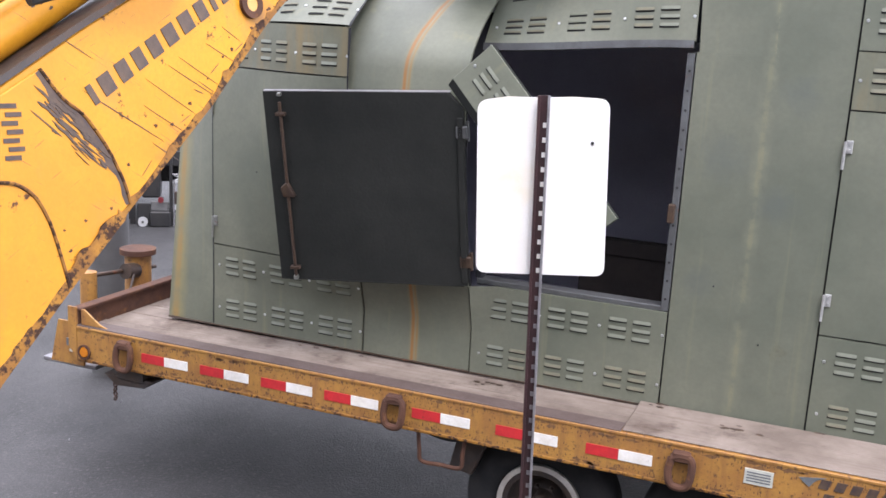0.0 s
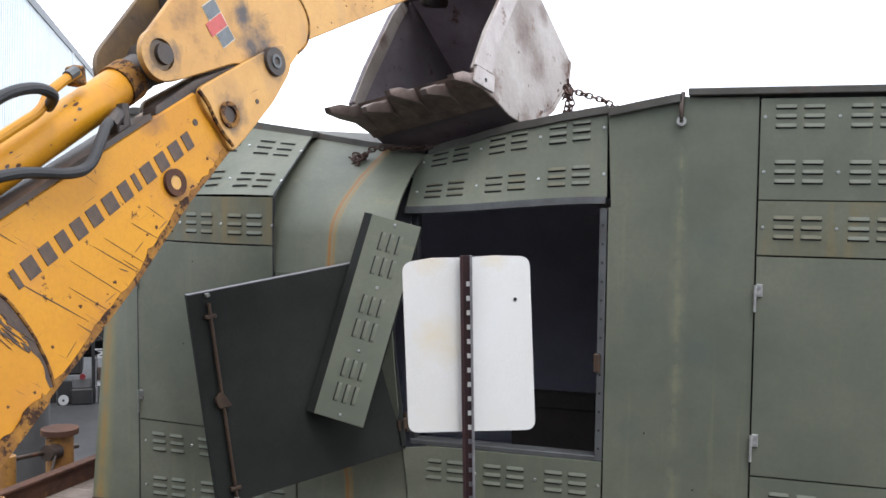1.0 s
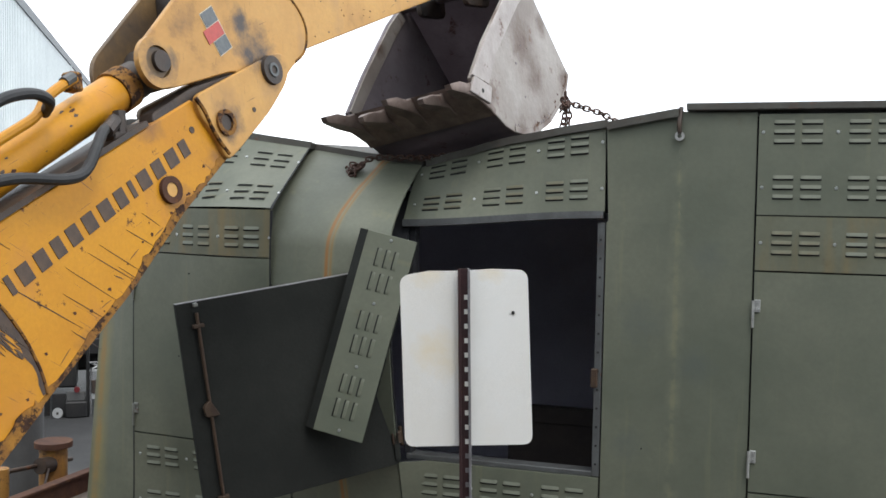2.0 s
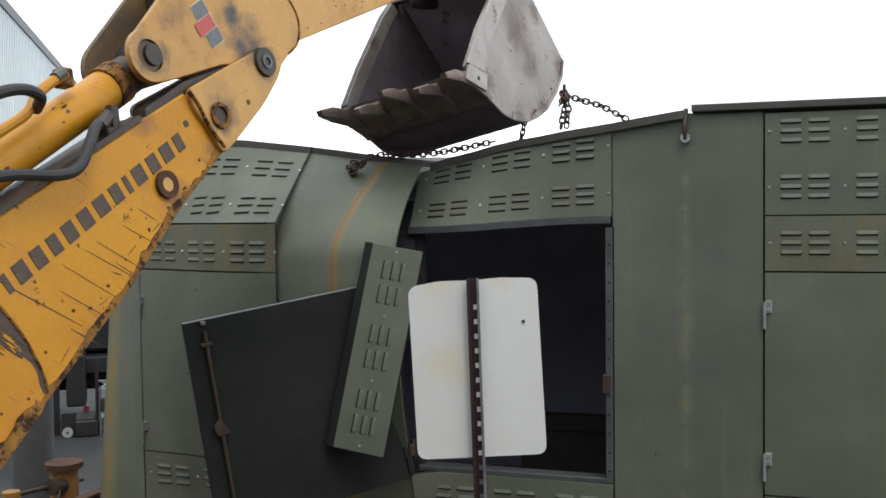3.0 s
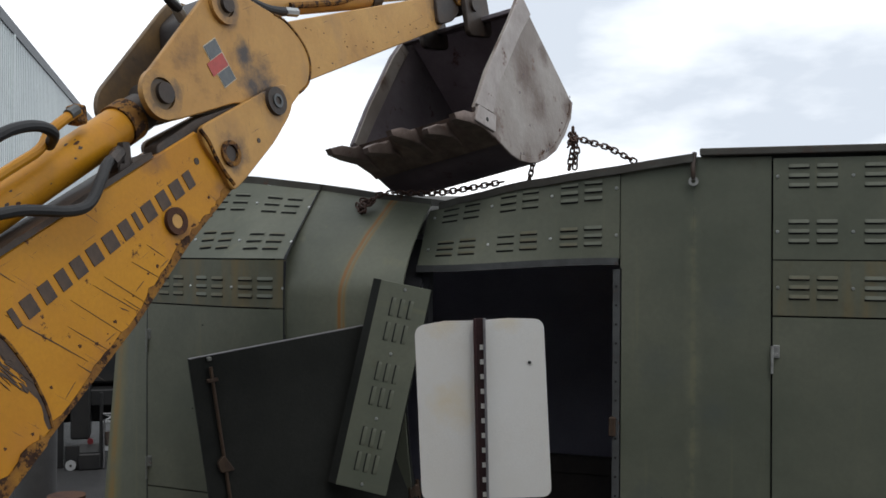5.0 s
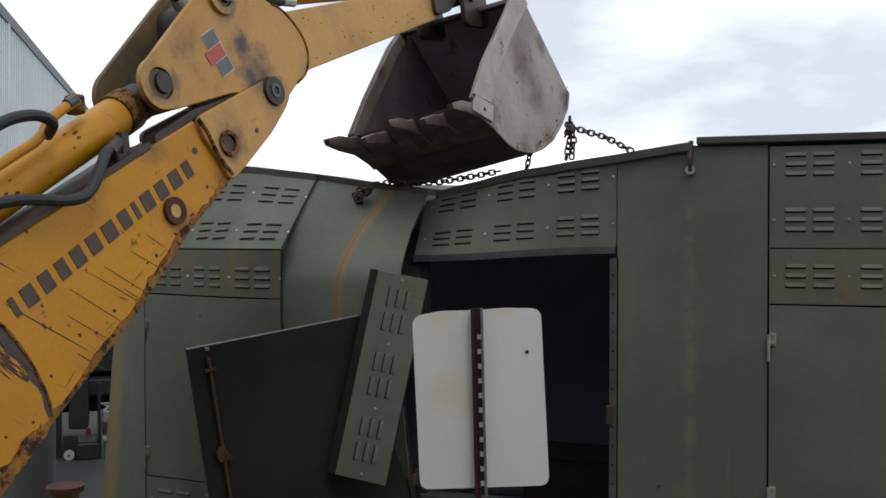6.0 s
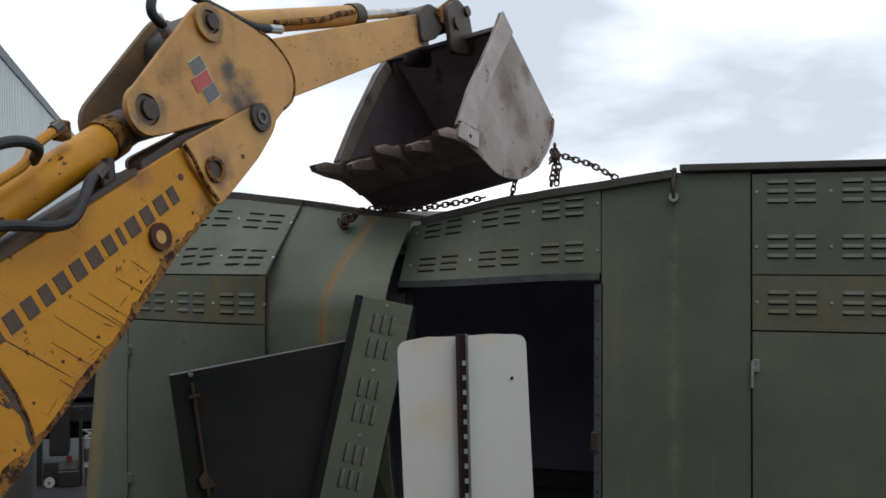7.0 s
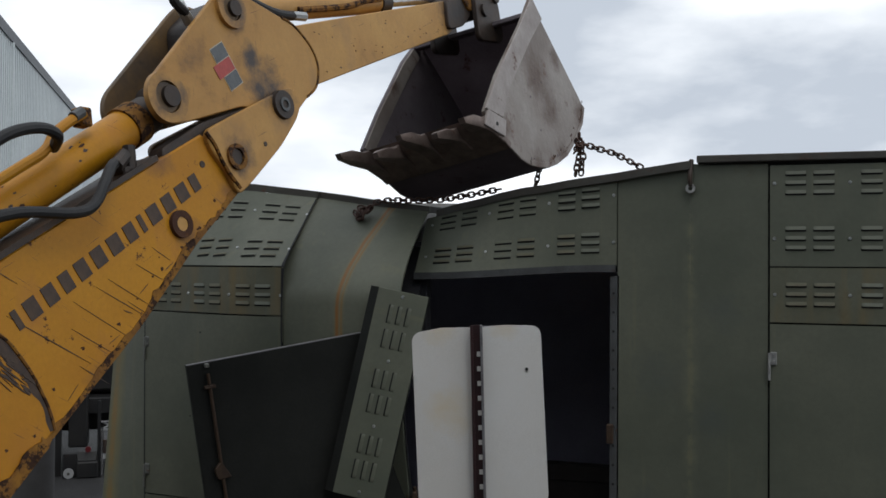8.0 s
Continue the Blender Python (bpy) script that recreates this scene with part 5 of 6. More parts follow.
    tube(bm, [(1.0, -0.121, 2.36), (1.075, -0.121, 2.342), (1.165, -0.121, 2.275), (1.20, -0.121, 2.20), (1.178, -0.121, 2.115), (1.11, -0.121, 2.06)], 0.006, 6)
    part("weld_bead", bm, YELLOW_WORN, arm, "grimy weld bead")
    # emblem as plain blocks
    a = radians(-56)
    emblem = part("emblem_back", box(B(), (-0.083, -0.1236, -0.04), (0.083, -0.1225, 0.04)), EMBLEM_WHITE, arm, "pale emblem backing of plain blocks",
                  Matrix.Translation((0.664, 0, 2.105)) @ pose(0, 0, 0, 0, -math.degrees(a), 0))
    part("emblem_block", box(B(), (-0.08, -0.125, -0.037), (-0.028, -0.1237, 0.037)), EMBLEM_GREY, emblem, "grey emblem block")
    part("emblem_block", box(B(), (0.028, -0.125, -0.037), (0.08, -0.1237, 0.037)), EMBLEM_GREY, emblem, "grey emblem block")
    part("emblem_bar", box(B(), (-0.025, -0.125, -0.065), (0.025, -0.1237, 0.035)), EMBLEM_RED, emblem, "faded red emblem bar")

    # dipper cylinder
    p, q = Vector((0.478, 0, 1.974)), Vector((-0.122, 0, 1.604))
    d = (q - p).normalized()
    bm = B()
    rod(bm, p + d * 0.20, p + d * 2.0, 0.066, 28)
    barrel = part("cylinder_barrel", bm, YELLOW, arm, "chipped yellow hydraulic barrel")
    bm = B()
    rod(bm, p + d * 0.17, p + d * 0.235, 0.074, 28)
    part("gland", bm, YELLOW_WORN, barrel, "chipped gland collar")
    bm = B()
    rod(bm, p + d * 0.11, p + d * 0.18, 0.066, 24)
    part("gland_nut", bm, DARK_STEEL, barrel, "black gland nut")
    bm = B()
    rod(bm, p + d * 0.0, p + d * 0.17, 0.042, 20)
    rod(bm, p + Vector((0, 0.08, 0)), p - Vector((0, 0.08, 0)), 0.07, 24)
    part("rod_eye", bm, DARK_STEEL, barrel, "black rod eye")
    up = Vector((-d.z, 0, d.x)) * (1 if d.x > 0 else -1)
    bm = B()
    tube(bm, [(0.06, -0.075, 1.86), (0.01, -0.085, 1.832), (-0.055, -0.085, 1.782), (-0.10, -0.085, 1.722), (-0.22, -0.08, 1.645), (-0.8, -0.08, 1.285)], 0.016, 10)
    part("hard_line", bm, YELLOW, arm, "yellow hydraulic pipe")
    bm = B()
    box(bm, (0.052, -0.075, 1.825), (0.098, -0.025, 1.885), 0.006)
    part("port_block", bm, YELLOW_WORN, arm, "port block")
    bm = B()
    rod(bm, (0.05, -0.082, 1.862), (0.012, -0.088, 1.839), 0.018, 8)
    part("fitting", bm, FRAME_GREY, arm, "bright hose fitting")
    # hoses
    bm = B()
    tube(bm, [(-0.45, -0.15, 1.60), (-0.33, -0.17, 1.70), (-0.253, -0.18, 1.746), (-0.17, -0.18, 1.765), (-0.105, -0.16, 1.755), (-0.06, -0.08, 1.74)], 0.017, 10)
    part("hose", bm, HOSE, arm, "black hydraulic hose")
    bm = B()
    tube(bm, [(-0.45, -0.17, 1.47), (-0.276, -0.19, 1.517), (-0.10, -0.19, 1.524), (-0.015, -0.18, 1.553), (0.04, -0.17, 1.625), (0.085, -0.15, 1.68), (0.13, -0.12, 1.705)], 0.017, 10)
    part("hose", bm, HOSE, arm, "black hydraulic hose")
    bm = B()
    rod(bm, (0.12, -0.13, 1.69), (0.20, -0.09, 1.745), 0.023, 8)
    part("fitting", bm, DARK_STEEL, arm, "greasy hose fitting")
    part("fitting", rod(B(), (0.205, -0.10, 1.69), (0.205, -0.10, 1.77), 0.02, 8), DARK_STEEL, arm, "greasy hose fitting")
    part("bracket", box(B(), (0.16, -0.12, 1.66), (0.25, -0.05, 1.70), 0.005), DARK_STEEL, arm, "greasy hose bracket")
    bm = B()
    tube(bm, [(0.56, -0.05, 2.30), (0.50, -0.06, 2.33), (0.51, -0.06, 2.39), (0.58, -0.05, 2.456), (0.697, -0.05, 2.456), (0.87, -0.06, 2.425), (1.036, -0.06, 2.406), (1.178, -0.05, 2.426)], 0.018, 10)
    part("hose", bm, HOSE, arm, "black hydraulic hose")
    bm = B()
    rod(bm, (0.53, -0.05, 2.33), (0.59, -0.04, 2.27), 0.021, 8)
    part("fitting", rod(B(), (1.16, -0.05, 2.424), (1.24, -0.05, 2.437), 0.02, 8), SCREW, arm, "bright hose fitting")
    part("fitting", bm, SCREW, arm, "bright hose fitting")

    # bucket cylinder on top of the dipper
    a0, a1 = Vector((0.72, 0, 2.345)), Vector((2.75, 0, 2.90))
    dd = (a1 - a0).normalized()
    bm = B()
    rod(bm, a0 + dd * 0.12, a0 + dd * 1.22, 0.05, 24)
    b2 = part("cylinder_barrel", bm, YELLOW_FADED, arm, "faded yellow bucket cylinder")
    bm = B()
    rod(bm, a0 + dd * 1.17, a0 + dd * 1.25, 0.058, 24)
    part("gland", bm, DARK_STEEL, b2, "dark gland")
    bm = B()
    rod(bm, a0 + dd * 1.2, a1, 0.026, 16)
    part("rod", bm, CHROME, b2, "worn chrome rod")
    bm = B()
    tube(bm, [a0 + dd * 0.50 + Vector((0, -0.05, -0.02)), a0 + dd * 0.85 + Vector((0, -0.055, -0.02)), a0 + dd * 1.0 + Vector((0, -0.055, 0.0)), a0 + dd * 1.15 + Vector((0, -0.045, 0.005))], 0.014, 8)
    part("hard_line", bm, YELLOW_WORN, arm, "grimy pipe")

    # bucket
    v = 0.38
    outline = [(2.14, 2.035), (2.30, 1.945), (2.434, 1.882), (2.53, 1.860), (2.623, 1.855), (2.74, 1.866), (2.845, 1.893), (3.00, 1.955), (3.15, 2.058), (3.268, 2.165), (3.325, 2.268)]
    crown = [(3.325, 2.268), (3.105, 2.475), (2.875, 2.69), (2.773, 2.790)]
    bucket = slab("bucket", outline + crown[1:] + [(2.62, 2.62), (2.277, 2.29), (2.105, 2.083)], v - 0.022, v, BUCKET_OUT, arm, "scraped pale steel bucket cheek", 0, 0.003)
    slab("cheek", outline + crown[1:-1] + [(2.815, 2.728), (2.73, 2.70), (2.60, 2.60), (2.285, 2.285), (2.11, 2.08)], -v, -v + 0.022, BUCKET_IN, bucket, "dark rusty far cheek", 0, 0.003)
    bm = B()
    prof = outline + crown[1:-1] + [(2.815, 2.728)]
    for (u, w) in prof:
        for s in (-1, 1):
            bm.verts.new((u, s * (v - 0.010), w))
    bm.verts.ensure_lookup_table()
    for i in range(len(prof) - 1):
        bm.faces.new([bm.verts[k] for k in (2 * i, 2 * i + 1, 2 * i + 3, 2 * i + 2)])
    bmesh.ops.solidify(bm, geom=bm.faces[:], thickness=0.018)
    part("shell", bm, BUCKET_IN, bucket, "dark rusty bucket shell", angle=60)
    bm = B()
    prism(bm, [(2.105, 2.065), (2.14, 2.02), (2.32, 1.925), (2.34, 1.955), (2.16, 2.06)], -v - 0.004, v + 0.004, 0.004)
    part("cutting_edge", bm, TOOTH, bucket, "worn cutting edge")
    cutter = slab("side_cutter", [(2.118, 2.092), (2.289, 2.060), (2.262, 1.972), (2.065, 2.010)], v, v + 0.016, BUCKET_PALE, bucket, "pale side cutter", 0.012, 0.003)
    part("bolt_hole", rod(B(), (2.186, -v - 0.012, 2.028), (2.186, -v - 0.0175, 2.028), 0.011, 10), SLOT, cutter, "dark bolt hole")
    slab("edge_band", [(2.10, 2.095), (2.277, 2.295), (2.62, 2.63), (2.772, 2.793), (2.872, 2.693), (2.70, 2.545), (2.38, 2.235), (2.27, 2.07)], v, v + 0.011, BUCKET_PALE, bucket, "paler doubled cheek edge", 0, 0.003)
    lip = outline[3:]
    inward = [(u - 0.022 * (u - 2.62) / 0.7, w + 0.030 * (2.45 - w) / 0.6) for u, w in lip]
    slab("worn_rim", lip + inward[::-1], v, v + 0.005, BUCKET_OUT, bucket, "scraped rim round the back of the cheek", 0, 0.002)
    slab("inner_band", [(2.12, 2.085), (2.285, 2.28), (2.60, 2.595), (2.72, 2.69), (2.78, 2.65), (2.66, 2.545), (2.35, 2.235), (2.18, 2.05)], -v + 0.022, -v + 0.032, BUCKET_OUT, bucket, "scuffed doubled edge of the far cheek", 0, 0.003)
    random.seed(8)
    for k in range(46):
        q = random.random()
        if k % 8:
            a = outline[3 + int(q * 7)]
            b = outline[4 + int(q * 7)] if int(q * 7) < 7 else a
            f = random.random()
            u, w = a[0] + (b[0] - a[0]) * f - random.uniform(-0.005, 0.03) * (a[0] > 2.9), a[1] + (b[1] - a[1]) * f + random.uniform(0.010, 0.06)
        else:
            u, w = 2.35 + 0.5 * q + random.uniform(-0.05, 0.25), 1.99 + 0.45 * q + random.uniform(-0.05, 0.1)
        r = random.uniform(0.003, 0.010)
        bm = B()
        prism(bm, [(u + r * random.uniform(0.4, 1.2) * math.cos(a2), w + r * random.uniform(0.4, 1.5) * math.sin(a2)) for a2 in [math.tau * n / 7 for n in range(7)]], -v - 0.0012, -v + 0.001)
        part("rust_patch", bm, RUSTY if k % 2 else BUCKET_IN, bucket, "dark rust patch")
    for k in range(5):
        y = -0.345 + 0.1725 * k
        bm = B()
        prism(bm, [(1.90, 2.016), (1.915, 1.992), (2.03, 1.988), (2.16, 1.985), (2.27, 1.952), (2.28, 1.985), (2.17, 2.044), (2.10, 2.056), (2.06, 2.040), (1.97, 2.036)], -y - 0.040, -y + 0.040, 0.005)
        for vert in bm.verts:
            if vert.co.x < 1.97:
                vert.co.y = -y + (vert.co.y + y) * 0.45
            vert.co.x += (-0.025, 0.05, 0.015, 0.065, 0.03)[k] * (2.2 - vert.co.x) / 0.3
            vert.co.z += (0.010, -0.010, 0.018, -0.004, 0.014)[k] * (2.2 - vert.co.x) / 0.2
        part("tooth", bm, TOOTH, bucket, "flat worn tooth")
    bm = B()
    box(bm, (2.74, -v + 0.02, 2.69), (2.80, v - 0.02, 2.715), 0.004)
    part("top_bar", bm, BUCKET_IN, bucket, "dark top cross bar")
    for s in (-1, 1):
        slab("ear", [(2.58, 2.58), (2.86, 2.62), (2.84, 2.86), (2.72, 2.92), (2.58, 2.84)], s * 0.14 - 0.015, s * 0.14 + 0.015, DARK_STEEL, bucket, "dark bucket ear", 0.05)
    bm = B()
    part("bucket_pin", rod(B(), (2.66, 0.17, 2.76), (2.66, -0.17, 2.76), 0.035, 18), DARK_STEEL, bucket, "greasy bucket pin")
    rod(bm, (2.80, 0.17, 2.86), (2.80, -0.17, 2.86), 0.03, 18)
    part("bucket_pin", bm, DARK_STEEL, bucket, "greasy bucket pin")
    slab("link", [(2.50, 2.80), (2.56, 2.74), (2.84, 2.86), (2.82, 2.93), (2.74, 2.94)], 0.10, 0.125, YELLOW_WORN, arm, "rusty yellow bucket link", 0.03)
    # the shell has sagged on its far side
    for ob in [bucket] + list(bucket.children):
        if ob.name.split(".")[0] in ("cheek", "shell", "cutting_edge", "tooth", "inner_band"):
            for vert in ob.data.vertices:
                f = min(max((vert.co.y + 0.38) / 0.76, 0.0), 1.0) * min(max((2.72 - vert.co.z) / 0.86, 0.0), 1.0)
                vert.co.z -= 0.050 * f
                vert.co.y -= 0.016 * min(max((vert.co.y + 0.1) / 0.48, 0.0), 1.0) * min(max((2.75 - vert.co.z) / 0.5, 0.0), 1.0)
    return arm


backhoe_arm = build_arm()


def build_swing_frame():
    f = thing("backhoe_swing_frame", "yellow swing frame of the backhoe standing on the asphalt", "machine frame")
    root = ARM @ Vector((-1.2, 0, -0.35))
    bm = B()
    rod(bm, (root.x, root.y, 0.0), (root.x, root.y, root.z - 0.12), 0.17, 28)
    part("king_post", bm, YELLOW, f, "yellow king post")
    bm = B()
    box(bm, (root.x - 0.6, root.y - 0.35, 0.0), (root.x + 0.6, root.y + 0.3, 0.12), 0.02)
    part("foot", bm, YELLOW, f, "worn foot plate")
    for s in (-1, 1):
        bm = B()
        box(bm, (root.x + s * 0.22 - 0.02, root.y - 0.18, root.z - 0.3), (root.x + s * 0.22 + 0.02, root.y + 0.18, root.z + 0.12), 0.01)
        box(bm, (root.x - 0.24, root.y - 0.18, root.z - 0.32), (root.x + 0.24, root.y + 0.18, root.z - 0.28), 0.01)
        part("fork_plate", bm, YELLOW, f, "yellow fork plate")


build_swing_frame()


# ---- chains ----
def link_mesh():
    bm = B()
    tube(bm, [(0, 0, 0.013), (0.014, 0, 0.011), (0.018, 0, 0), (0.014, 0, -0.011), (0, 0, -0.013), (-0.014, 0, -0.011), (-0.018, 0, 0), (-0.014, 0, 0.011), (0, 0, 0.013)], 0.0052, 6, 2)
    return mesh_of("chain_link", bm, CHAIN, angle=80)


LINK = link_mesh()


def lay(chain, points, pitch=0.028):
    pts = [Vector(p) for p in points]
    k, left = 0, 0.0
    for a, b in zip(pts, pts[1:]):
        d = b - a
        q = d.to_track_quat("X", "Z").to_matrix().to_4x4()
        s = left
        while s < d.length:
            piece("chain_link", LINK, chain, Matrix.Translation(a + d.normalized() * s) @ q @ pose(0, 0, 0, 90 * (k % 2) + 20 * math.sin(k * 1.7), 0, 0))
            s += pitch
            k += 1
        left = s - d.length


def build_chains():
    one = thing("roof_chain", "rusty steel chain lying along the crushed roof edge", "chain")
    lay(one, [(0.25, 0.50, 2.93), (0.29, 0.47, 2.905), (0.33, 0.50, 2.95), (0.28, 0.49, 2.955), (0.31, 0.46, 2.92), (0.36, 0.52, 2.985), (0.42, 0.56, 2.998), (0.575, 0.58, 2.995), (0.70, 0.60, 3.0), (0.85, 0.60, 3.022), (1.0, 0.62, 3.05)])
    lay(one, [(0.27, 0.48, 2.89), (0.31, 0.455, 2.90), (0.29, 0.47, 2.935), (0.34, 0.51, 2.965)])
    two = thing("bucket_chain", "rusty chain hooked round the back of the bucket", "chain")
    lay(two, [(1.320, 0.85, 3.33), (1.325, 0.84, 3.255), (1.300, 0.85, 3.12)])
    lay(two, [(1.330, 0.86, 3.28), (1.340, 0.86, 3.22), (1.325, 0.87, 3.12)])
    lay(two, [(1.310, 0.84, 3.30), (1.335, 0.82, 3.27), (1.305, 0.83, 3.25), (1.328, 0.85, 3.29), (1.310, 0.83, 3.265)])
    lay(two, [(1.325, 0.85, 3.295), (1.40, 0.87, 3.268), (1.50, 0.90, 3.238), (1.62, 0.95, 3.172)])
    lay(two, [(1.108, 0.85, 3.165), (1.100, 0.85, 3.12), (1.082, 0.86, 3.06)])
    return one, two


roof_chain, bucket_chain = build_chains()


# ---- parked truck far behind ----
def build_truck():
    t = thing("parked_truck", "dark parked truck with twin tyres and chrome parts", "truck", pose(-5.69, 6.37, 0, 0, 0, 35))
    for x in (-0.32, 0.0):
        w = part("wheel", tyre_mesh(0.46, 0.26), RUBBER, t, "black truck tyre", pose(0.55, 0.55 - x, 0.46, 0, 0, 62))
        part("rim", rim_mesh(0.26), RIM, w, "pale rim")
    bm = B()
    box(bm, (-2.5, 0.0, 0.75), (4.0, 0.9, 0.95), 0.01)
    part("chassis", bm, TRUCK_DARK, t, "dark chassis rail")
    bm = B()
    box(bm, (-0.45, -0.12, 0.35), (-0.22, 0.3, 1.0), 0.02)
    part("toolbox", bm, TRUCK_DARK, t, "dark side box")
    bm = B()
    rod(bm, (-0.43, -0.30, 0.065), (-0.43, -0.26, 0.065), 0.062, 20)
    wheel = part("landing_wheel", bm, TRUCK_WHITE, t, "small pale wheel")
    part("hub", rod(B(), (-0.43, -0.30, 0.065), (-0.43, -0.306, 0.065), 0.016, 10), DARK_STEEL, wheel, "dark hub")
    part("side_panel", box(B(), (-0.50, -0.24, 0.0), (-0.335, -0.20, 0.30), 0.008), TRUCK_DARK, t, "dark grey panel")
    part("lamp_panel", box(B(), (-0.33, -0.24, 0.20), (-0.11, -0.20, 0.32), 0.008), DARK_POST, t, "dull grey lamp panel")
    part("tail_lamp", rod(B(), (-0.205, -0.25, 0.352), (-0.205, -0.29, 0.352), 0.036, 16), LAMP_RED, t, "round dull red tail lamp")
    part("battery_box", box(B(), (-0.34, -0.30, 0.0), (-0.085, -0.10, 0.20), 0.015), TRUCK_DARK, t, "black box near the ground")
    part("post", box(B(), (-0.10, -0.26, 0.0), (-0.06, -0.22, 0.95), 0.006), TRUCK_DARK, t, "dark upright")
    part("guard", rod(B(), (-0.045, -0.27, 0.02), (-0.040, -0.27, 0.62), 0.016, 10), CHROME, t, "bright upright tube")
    part("cross_bar", box(B(), (-0.06, -0.28, 0.575), (0.16, -0.25, 0.60), 0.004), TRUCK_WHITE, t, "pale cross bar")
    part("cross_bar", box(B(), (-0.06, -0.28, 0.675), (0.16, -0.25, 0.695), 0.004), CHROME, t, "bright cross bar")
    part("brace", rod(B(), (-0.04, -0.265, 0.60), (0.13, -0.265, 0.68), 0.012, 8), TRUCK_WHITE, t, "pale diagonal brace")
    part("brace", rod(B(), (-0.04, -0.262, 0.68), (0.13, -0.262, 0.60), 0.012, 8), TRUCK_WHITE, t, "pale diagonal brace")
    part("cross_bar", box(B(), (-0.05, -0.28, 0.225), (0.12, -0.25, 0.29), 0.004), TRUCK_WHITE, t, "pale cross bar")
    part("valve", rod(B(), (0.0, -0.27, 0.30), (0.0, -0.27, 0.46), 0.03, 10), DARK_STEEL, t, "dark valve")
    part("stand", box(B(), (-0.60, -0.10, 0.0), (-0.53, -0.04, 0.7)), TRUCK_DARK, t, "dark stand")
    part("rear_box", box(B(), (-1.6, 0.6, 0.45), (0.55, 2.0, 2.3), 0.04), TRUCK_DARK, t, "dark box body")
    bm = B()
    rod(bm, (0.62, 0.0, 0.3), (0.62, 0.0, 1.9), 0.06, 14)
    rod(bm, (0.45, 0.05, 1.0), (0.45, 0.05, 1.6), 0.05, 14)
    part("stack", bm, CHROME, t, "chrome exhaust stack")
    bm = B()
    box(bm, (0.3, 0.1, 0.5), (0.85, 0.6, 0.9), 0.05)
    part("fuel_tank", bm, CHROME, t, "chrome fuel tank")
    bm = B()
    box(bm, (-0.4, 0.3, 1.0), (4.0, 2.2, 1.45), 0.03)
    part("bed", bm, TRUCK_DARK, t, "dark bed")
    bm = B()
    box(bm, (0.3, 0.2, 1.45), (2.2, 2.2, 2.6), 0.08)
    part("cab", bm, TEAL, t, "dark teal cab")
    bm = B()
    box(bm, (-1.1, 0.2, 0.0), (-0.6, 0.7, 1.3), 0.03)
    part("counterweight", bm, TRUCK_DARK, t, "dark equipment block")


build_truck()


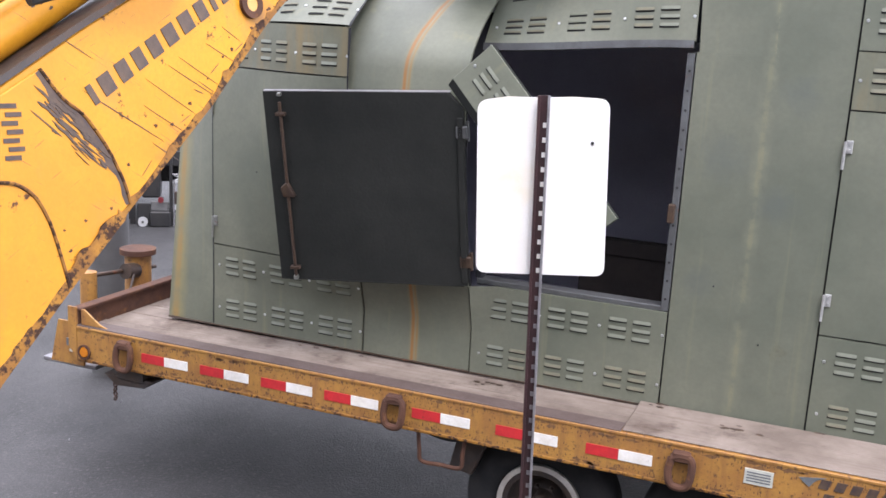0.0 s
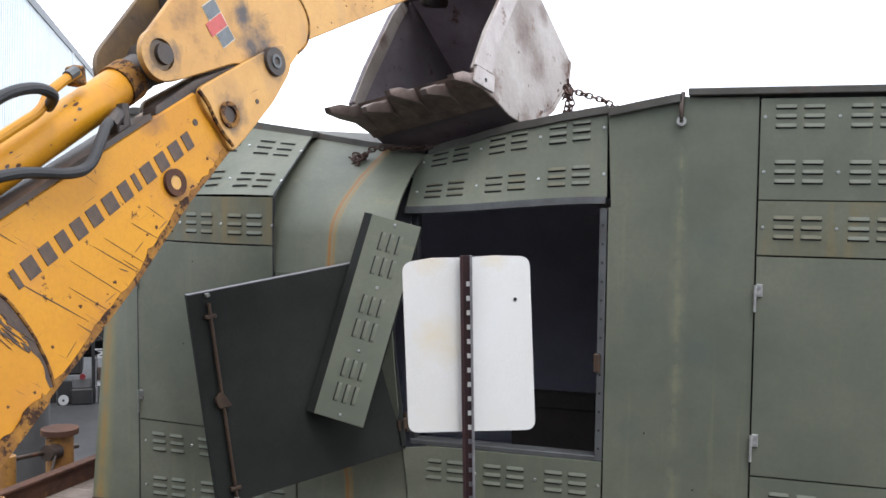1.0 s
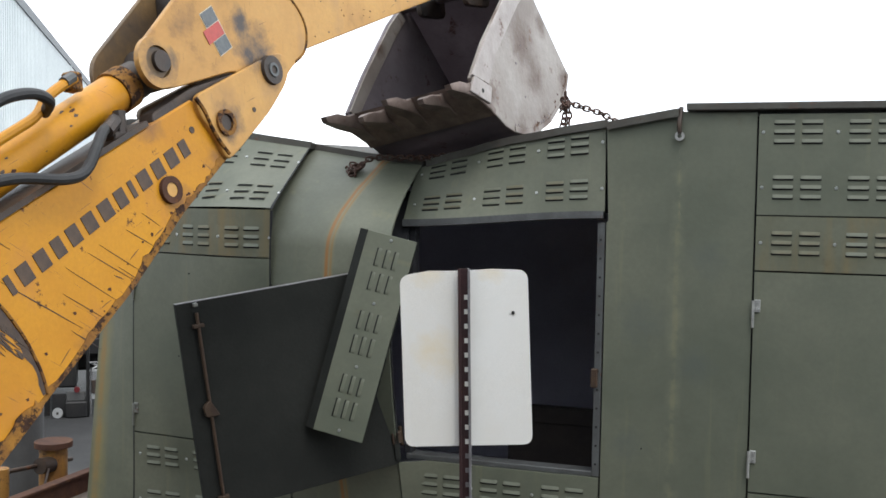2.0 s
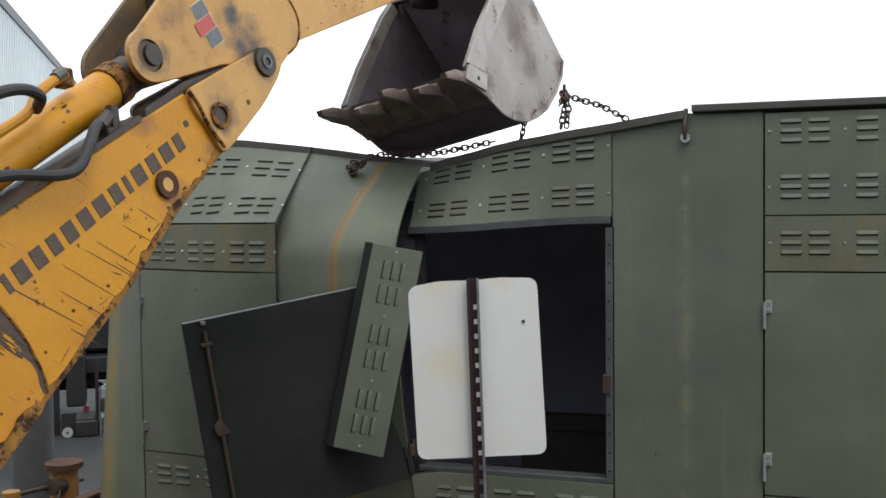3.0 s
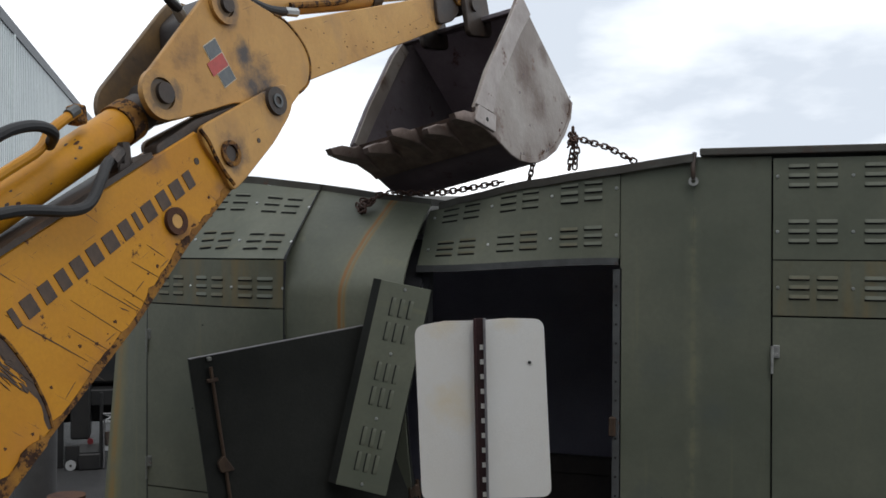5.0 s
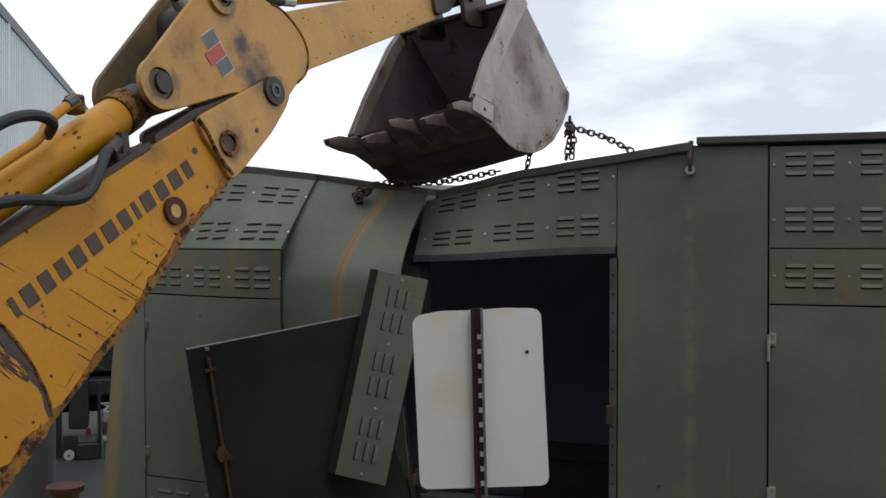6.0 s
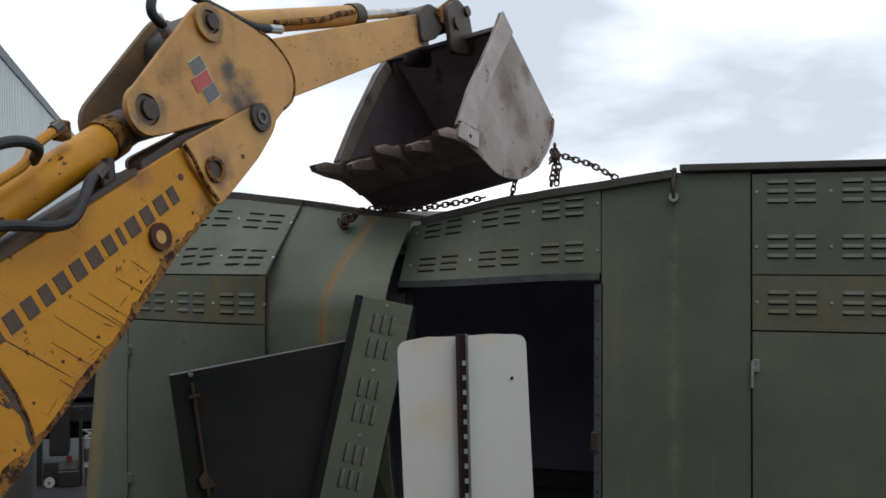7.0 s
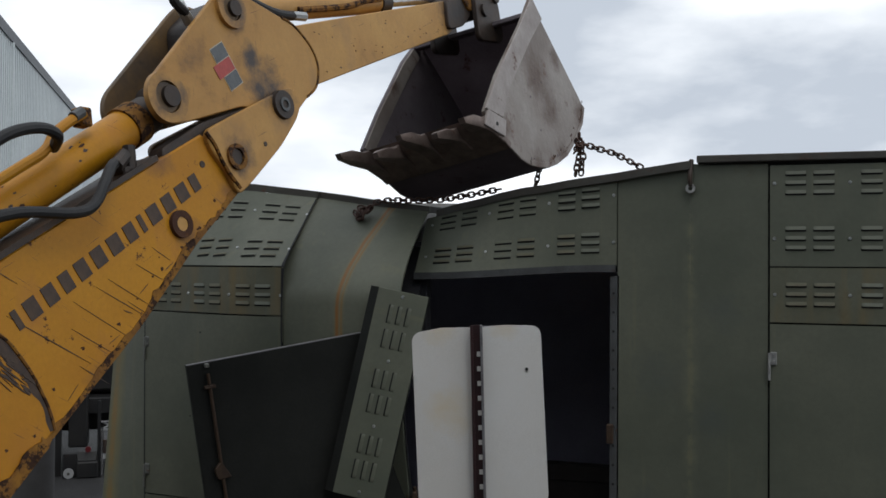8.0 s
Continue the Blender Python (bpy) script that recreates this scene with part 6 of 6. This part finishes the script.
# ---- movement ----
def motions():
    # the boom rises a little, holds, and begins to slew at the end
    def swung(slew, rise, lift):
        return ARM @ pose(ARM_ROOT[0], 0, ARM_ROOT[2] + rise) @ pose(0, 0, 0, 0, -lift, slew) @ pose(-ARM_ROOT[0], 0, -ARM_ROOT[2])
    sway = [(0, -0.24, -0.060, -0.85), (0.2, -0.24, -0.057, -0.87), (0.5, -0.23, -0.067, -0.67), (0.7, -0.20, -0.070, -0.65), (1, -0.20, -0.074, -0.59), (1.7, -0.19, -0.077, -0.61), (2.25, -0.07, -0.040, -0.25),
            (2.8, 0.05, -0.004, 0.08), (3, 0.05, -0.004, 0.11), (3.5, 0.0, -0.007, 0.16), (4, -0.02, -0.011, 0.17), (4.5, 0.07, -0.015, 0.29), (6, 0.15, 0.003, -0.06), (6.5, 0.03, 0.0, 0.0), (7, 0.09, 0.001, -0.04), (7.5, 0.09, 0.001, -0.05), (8, -1.01, 0.006, -0.06)]
    walk(backhoe_arm, [(t, swung(a, b, c)) for t, a, b, c in sway])
    tip = Vector((2.9, 0, 2.2))
    ref = swung(0.03, 0.0, 0.0) @ tip
    rows = []
    for t, a, b, c in sway:
        d = swung(a, b, c) @ tip - ref
        rows.append((t, pose(d.x * 0.6, d.y * 0.6, d.z * 0.6)))
    walk(bucket_chain, rows)
    walk(roof_chain, [(0, pose(0, 0.05, -0.085)), (1.7, pose(0, 0.05, -0.085)), (2.7, pose(0, 0, 0)), (8, pose(0, 0, 0))])
    for ob, hinge, (rx, ry) in KEYED:
        back = pose(-hinge[0], -hinge[1], -hinge[2])
        down, half, up = pose(*hinge, rx, ry, 0) @ back, pose(*hinge, rx * 0.45, ry * 0.45, 0) @ back, pose(0, 0, 0)
        walk(ob, [(0, down), (1.7, down), (2.3, half), (2.8, up), (8, up)])
    swing = [(0, 0.645, 0.316, 1.409, -9.9, 3.3, 190.7), (0.1, 0.628, 0.332, 1.397, -8.4, 4.1, 192.8), (0.2, 0.625, 0.302, 1.398, -4.8, 5.7, 195.3), (0.3, 0.637, 0.320, 1.400, -6.1, 5.6, 207.3),
             (0.5, 0.640, 0.316, 1.401, -3.9, 7.8, 216.7), (0.7, 0.625, 0.358, 1.395, -1.7, 8.9, 227.9), (1, 0.635, 0.379, 1.387, -1.3, 8.9, 229.0),
             (1.5, 0.630, 0.378, 1.391, -0.3, 8.8, 224.5), (3, 0.634, 0.380, 1.384, -0.4, 9.1, 224.0), (4.5, 0.636, 0.382, 1.381, -0.4, 9.1, 223.5), (8, 0.636, 0.382, 1.381, -0.4, 8.95, 222.9)]
    walk(open_door, [(t, pose(x, y, z, r, p, w)) for t, x, y, z, r, p, w in swing])
    fall = [(0, 0.579, 0.111, 2.434, 46.9, -2.9, -4.7), (0.1, 0.554, 0.114, 2.466, 59.8, -3.9, -9.1), (0.2, 0.548, 0.093, 2.508, 78.0, 4.2, -16.9), (0.3, 0.540, 0.128, 2.551, 96.6, 9.5, -11.2),
            (0.5, 0.552, 0.114, 2.571, 106.5, 10.8, -12.2), (0.7, 0.540, 0.118, 2.564, 104.0, 11.5, -9.6), (1, 0.550, 0.120, 2.571, 104.3, 11.7, -9.0), (1.5, 0.545, 0.126, 2.566, 104.4, 11.5, -7.9),
            (3, 0.528, 0.138, 2.549, 100.6, 10.4, -6.2), (3.5, 0.534, 0.126, 2.556, 100.8, 10.7, -6.1), (4.5, 0.538, 0.125, 2.556, 101.4, 11.2, -5.8), (6.5, 0.534, 0.128, 2.551, 100.8, 11.5, -5.8), (8, 0.539, 0.122, 2.555, 101.4, 11.7, -6.0)]
    walk(fallen_strip, [(t, pose(x, y, z, 0, 0, tw) @ pose(0, 0, 0, le) @ pose(0, 0, 0, 0, th)) for t, x, y, z, th, tw, le in fall])


motions()
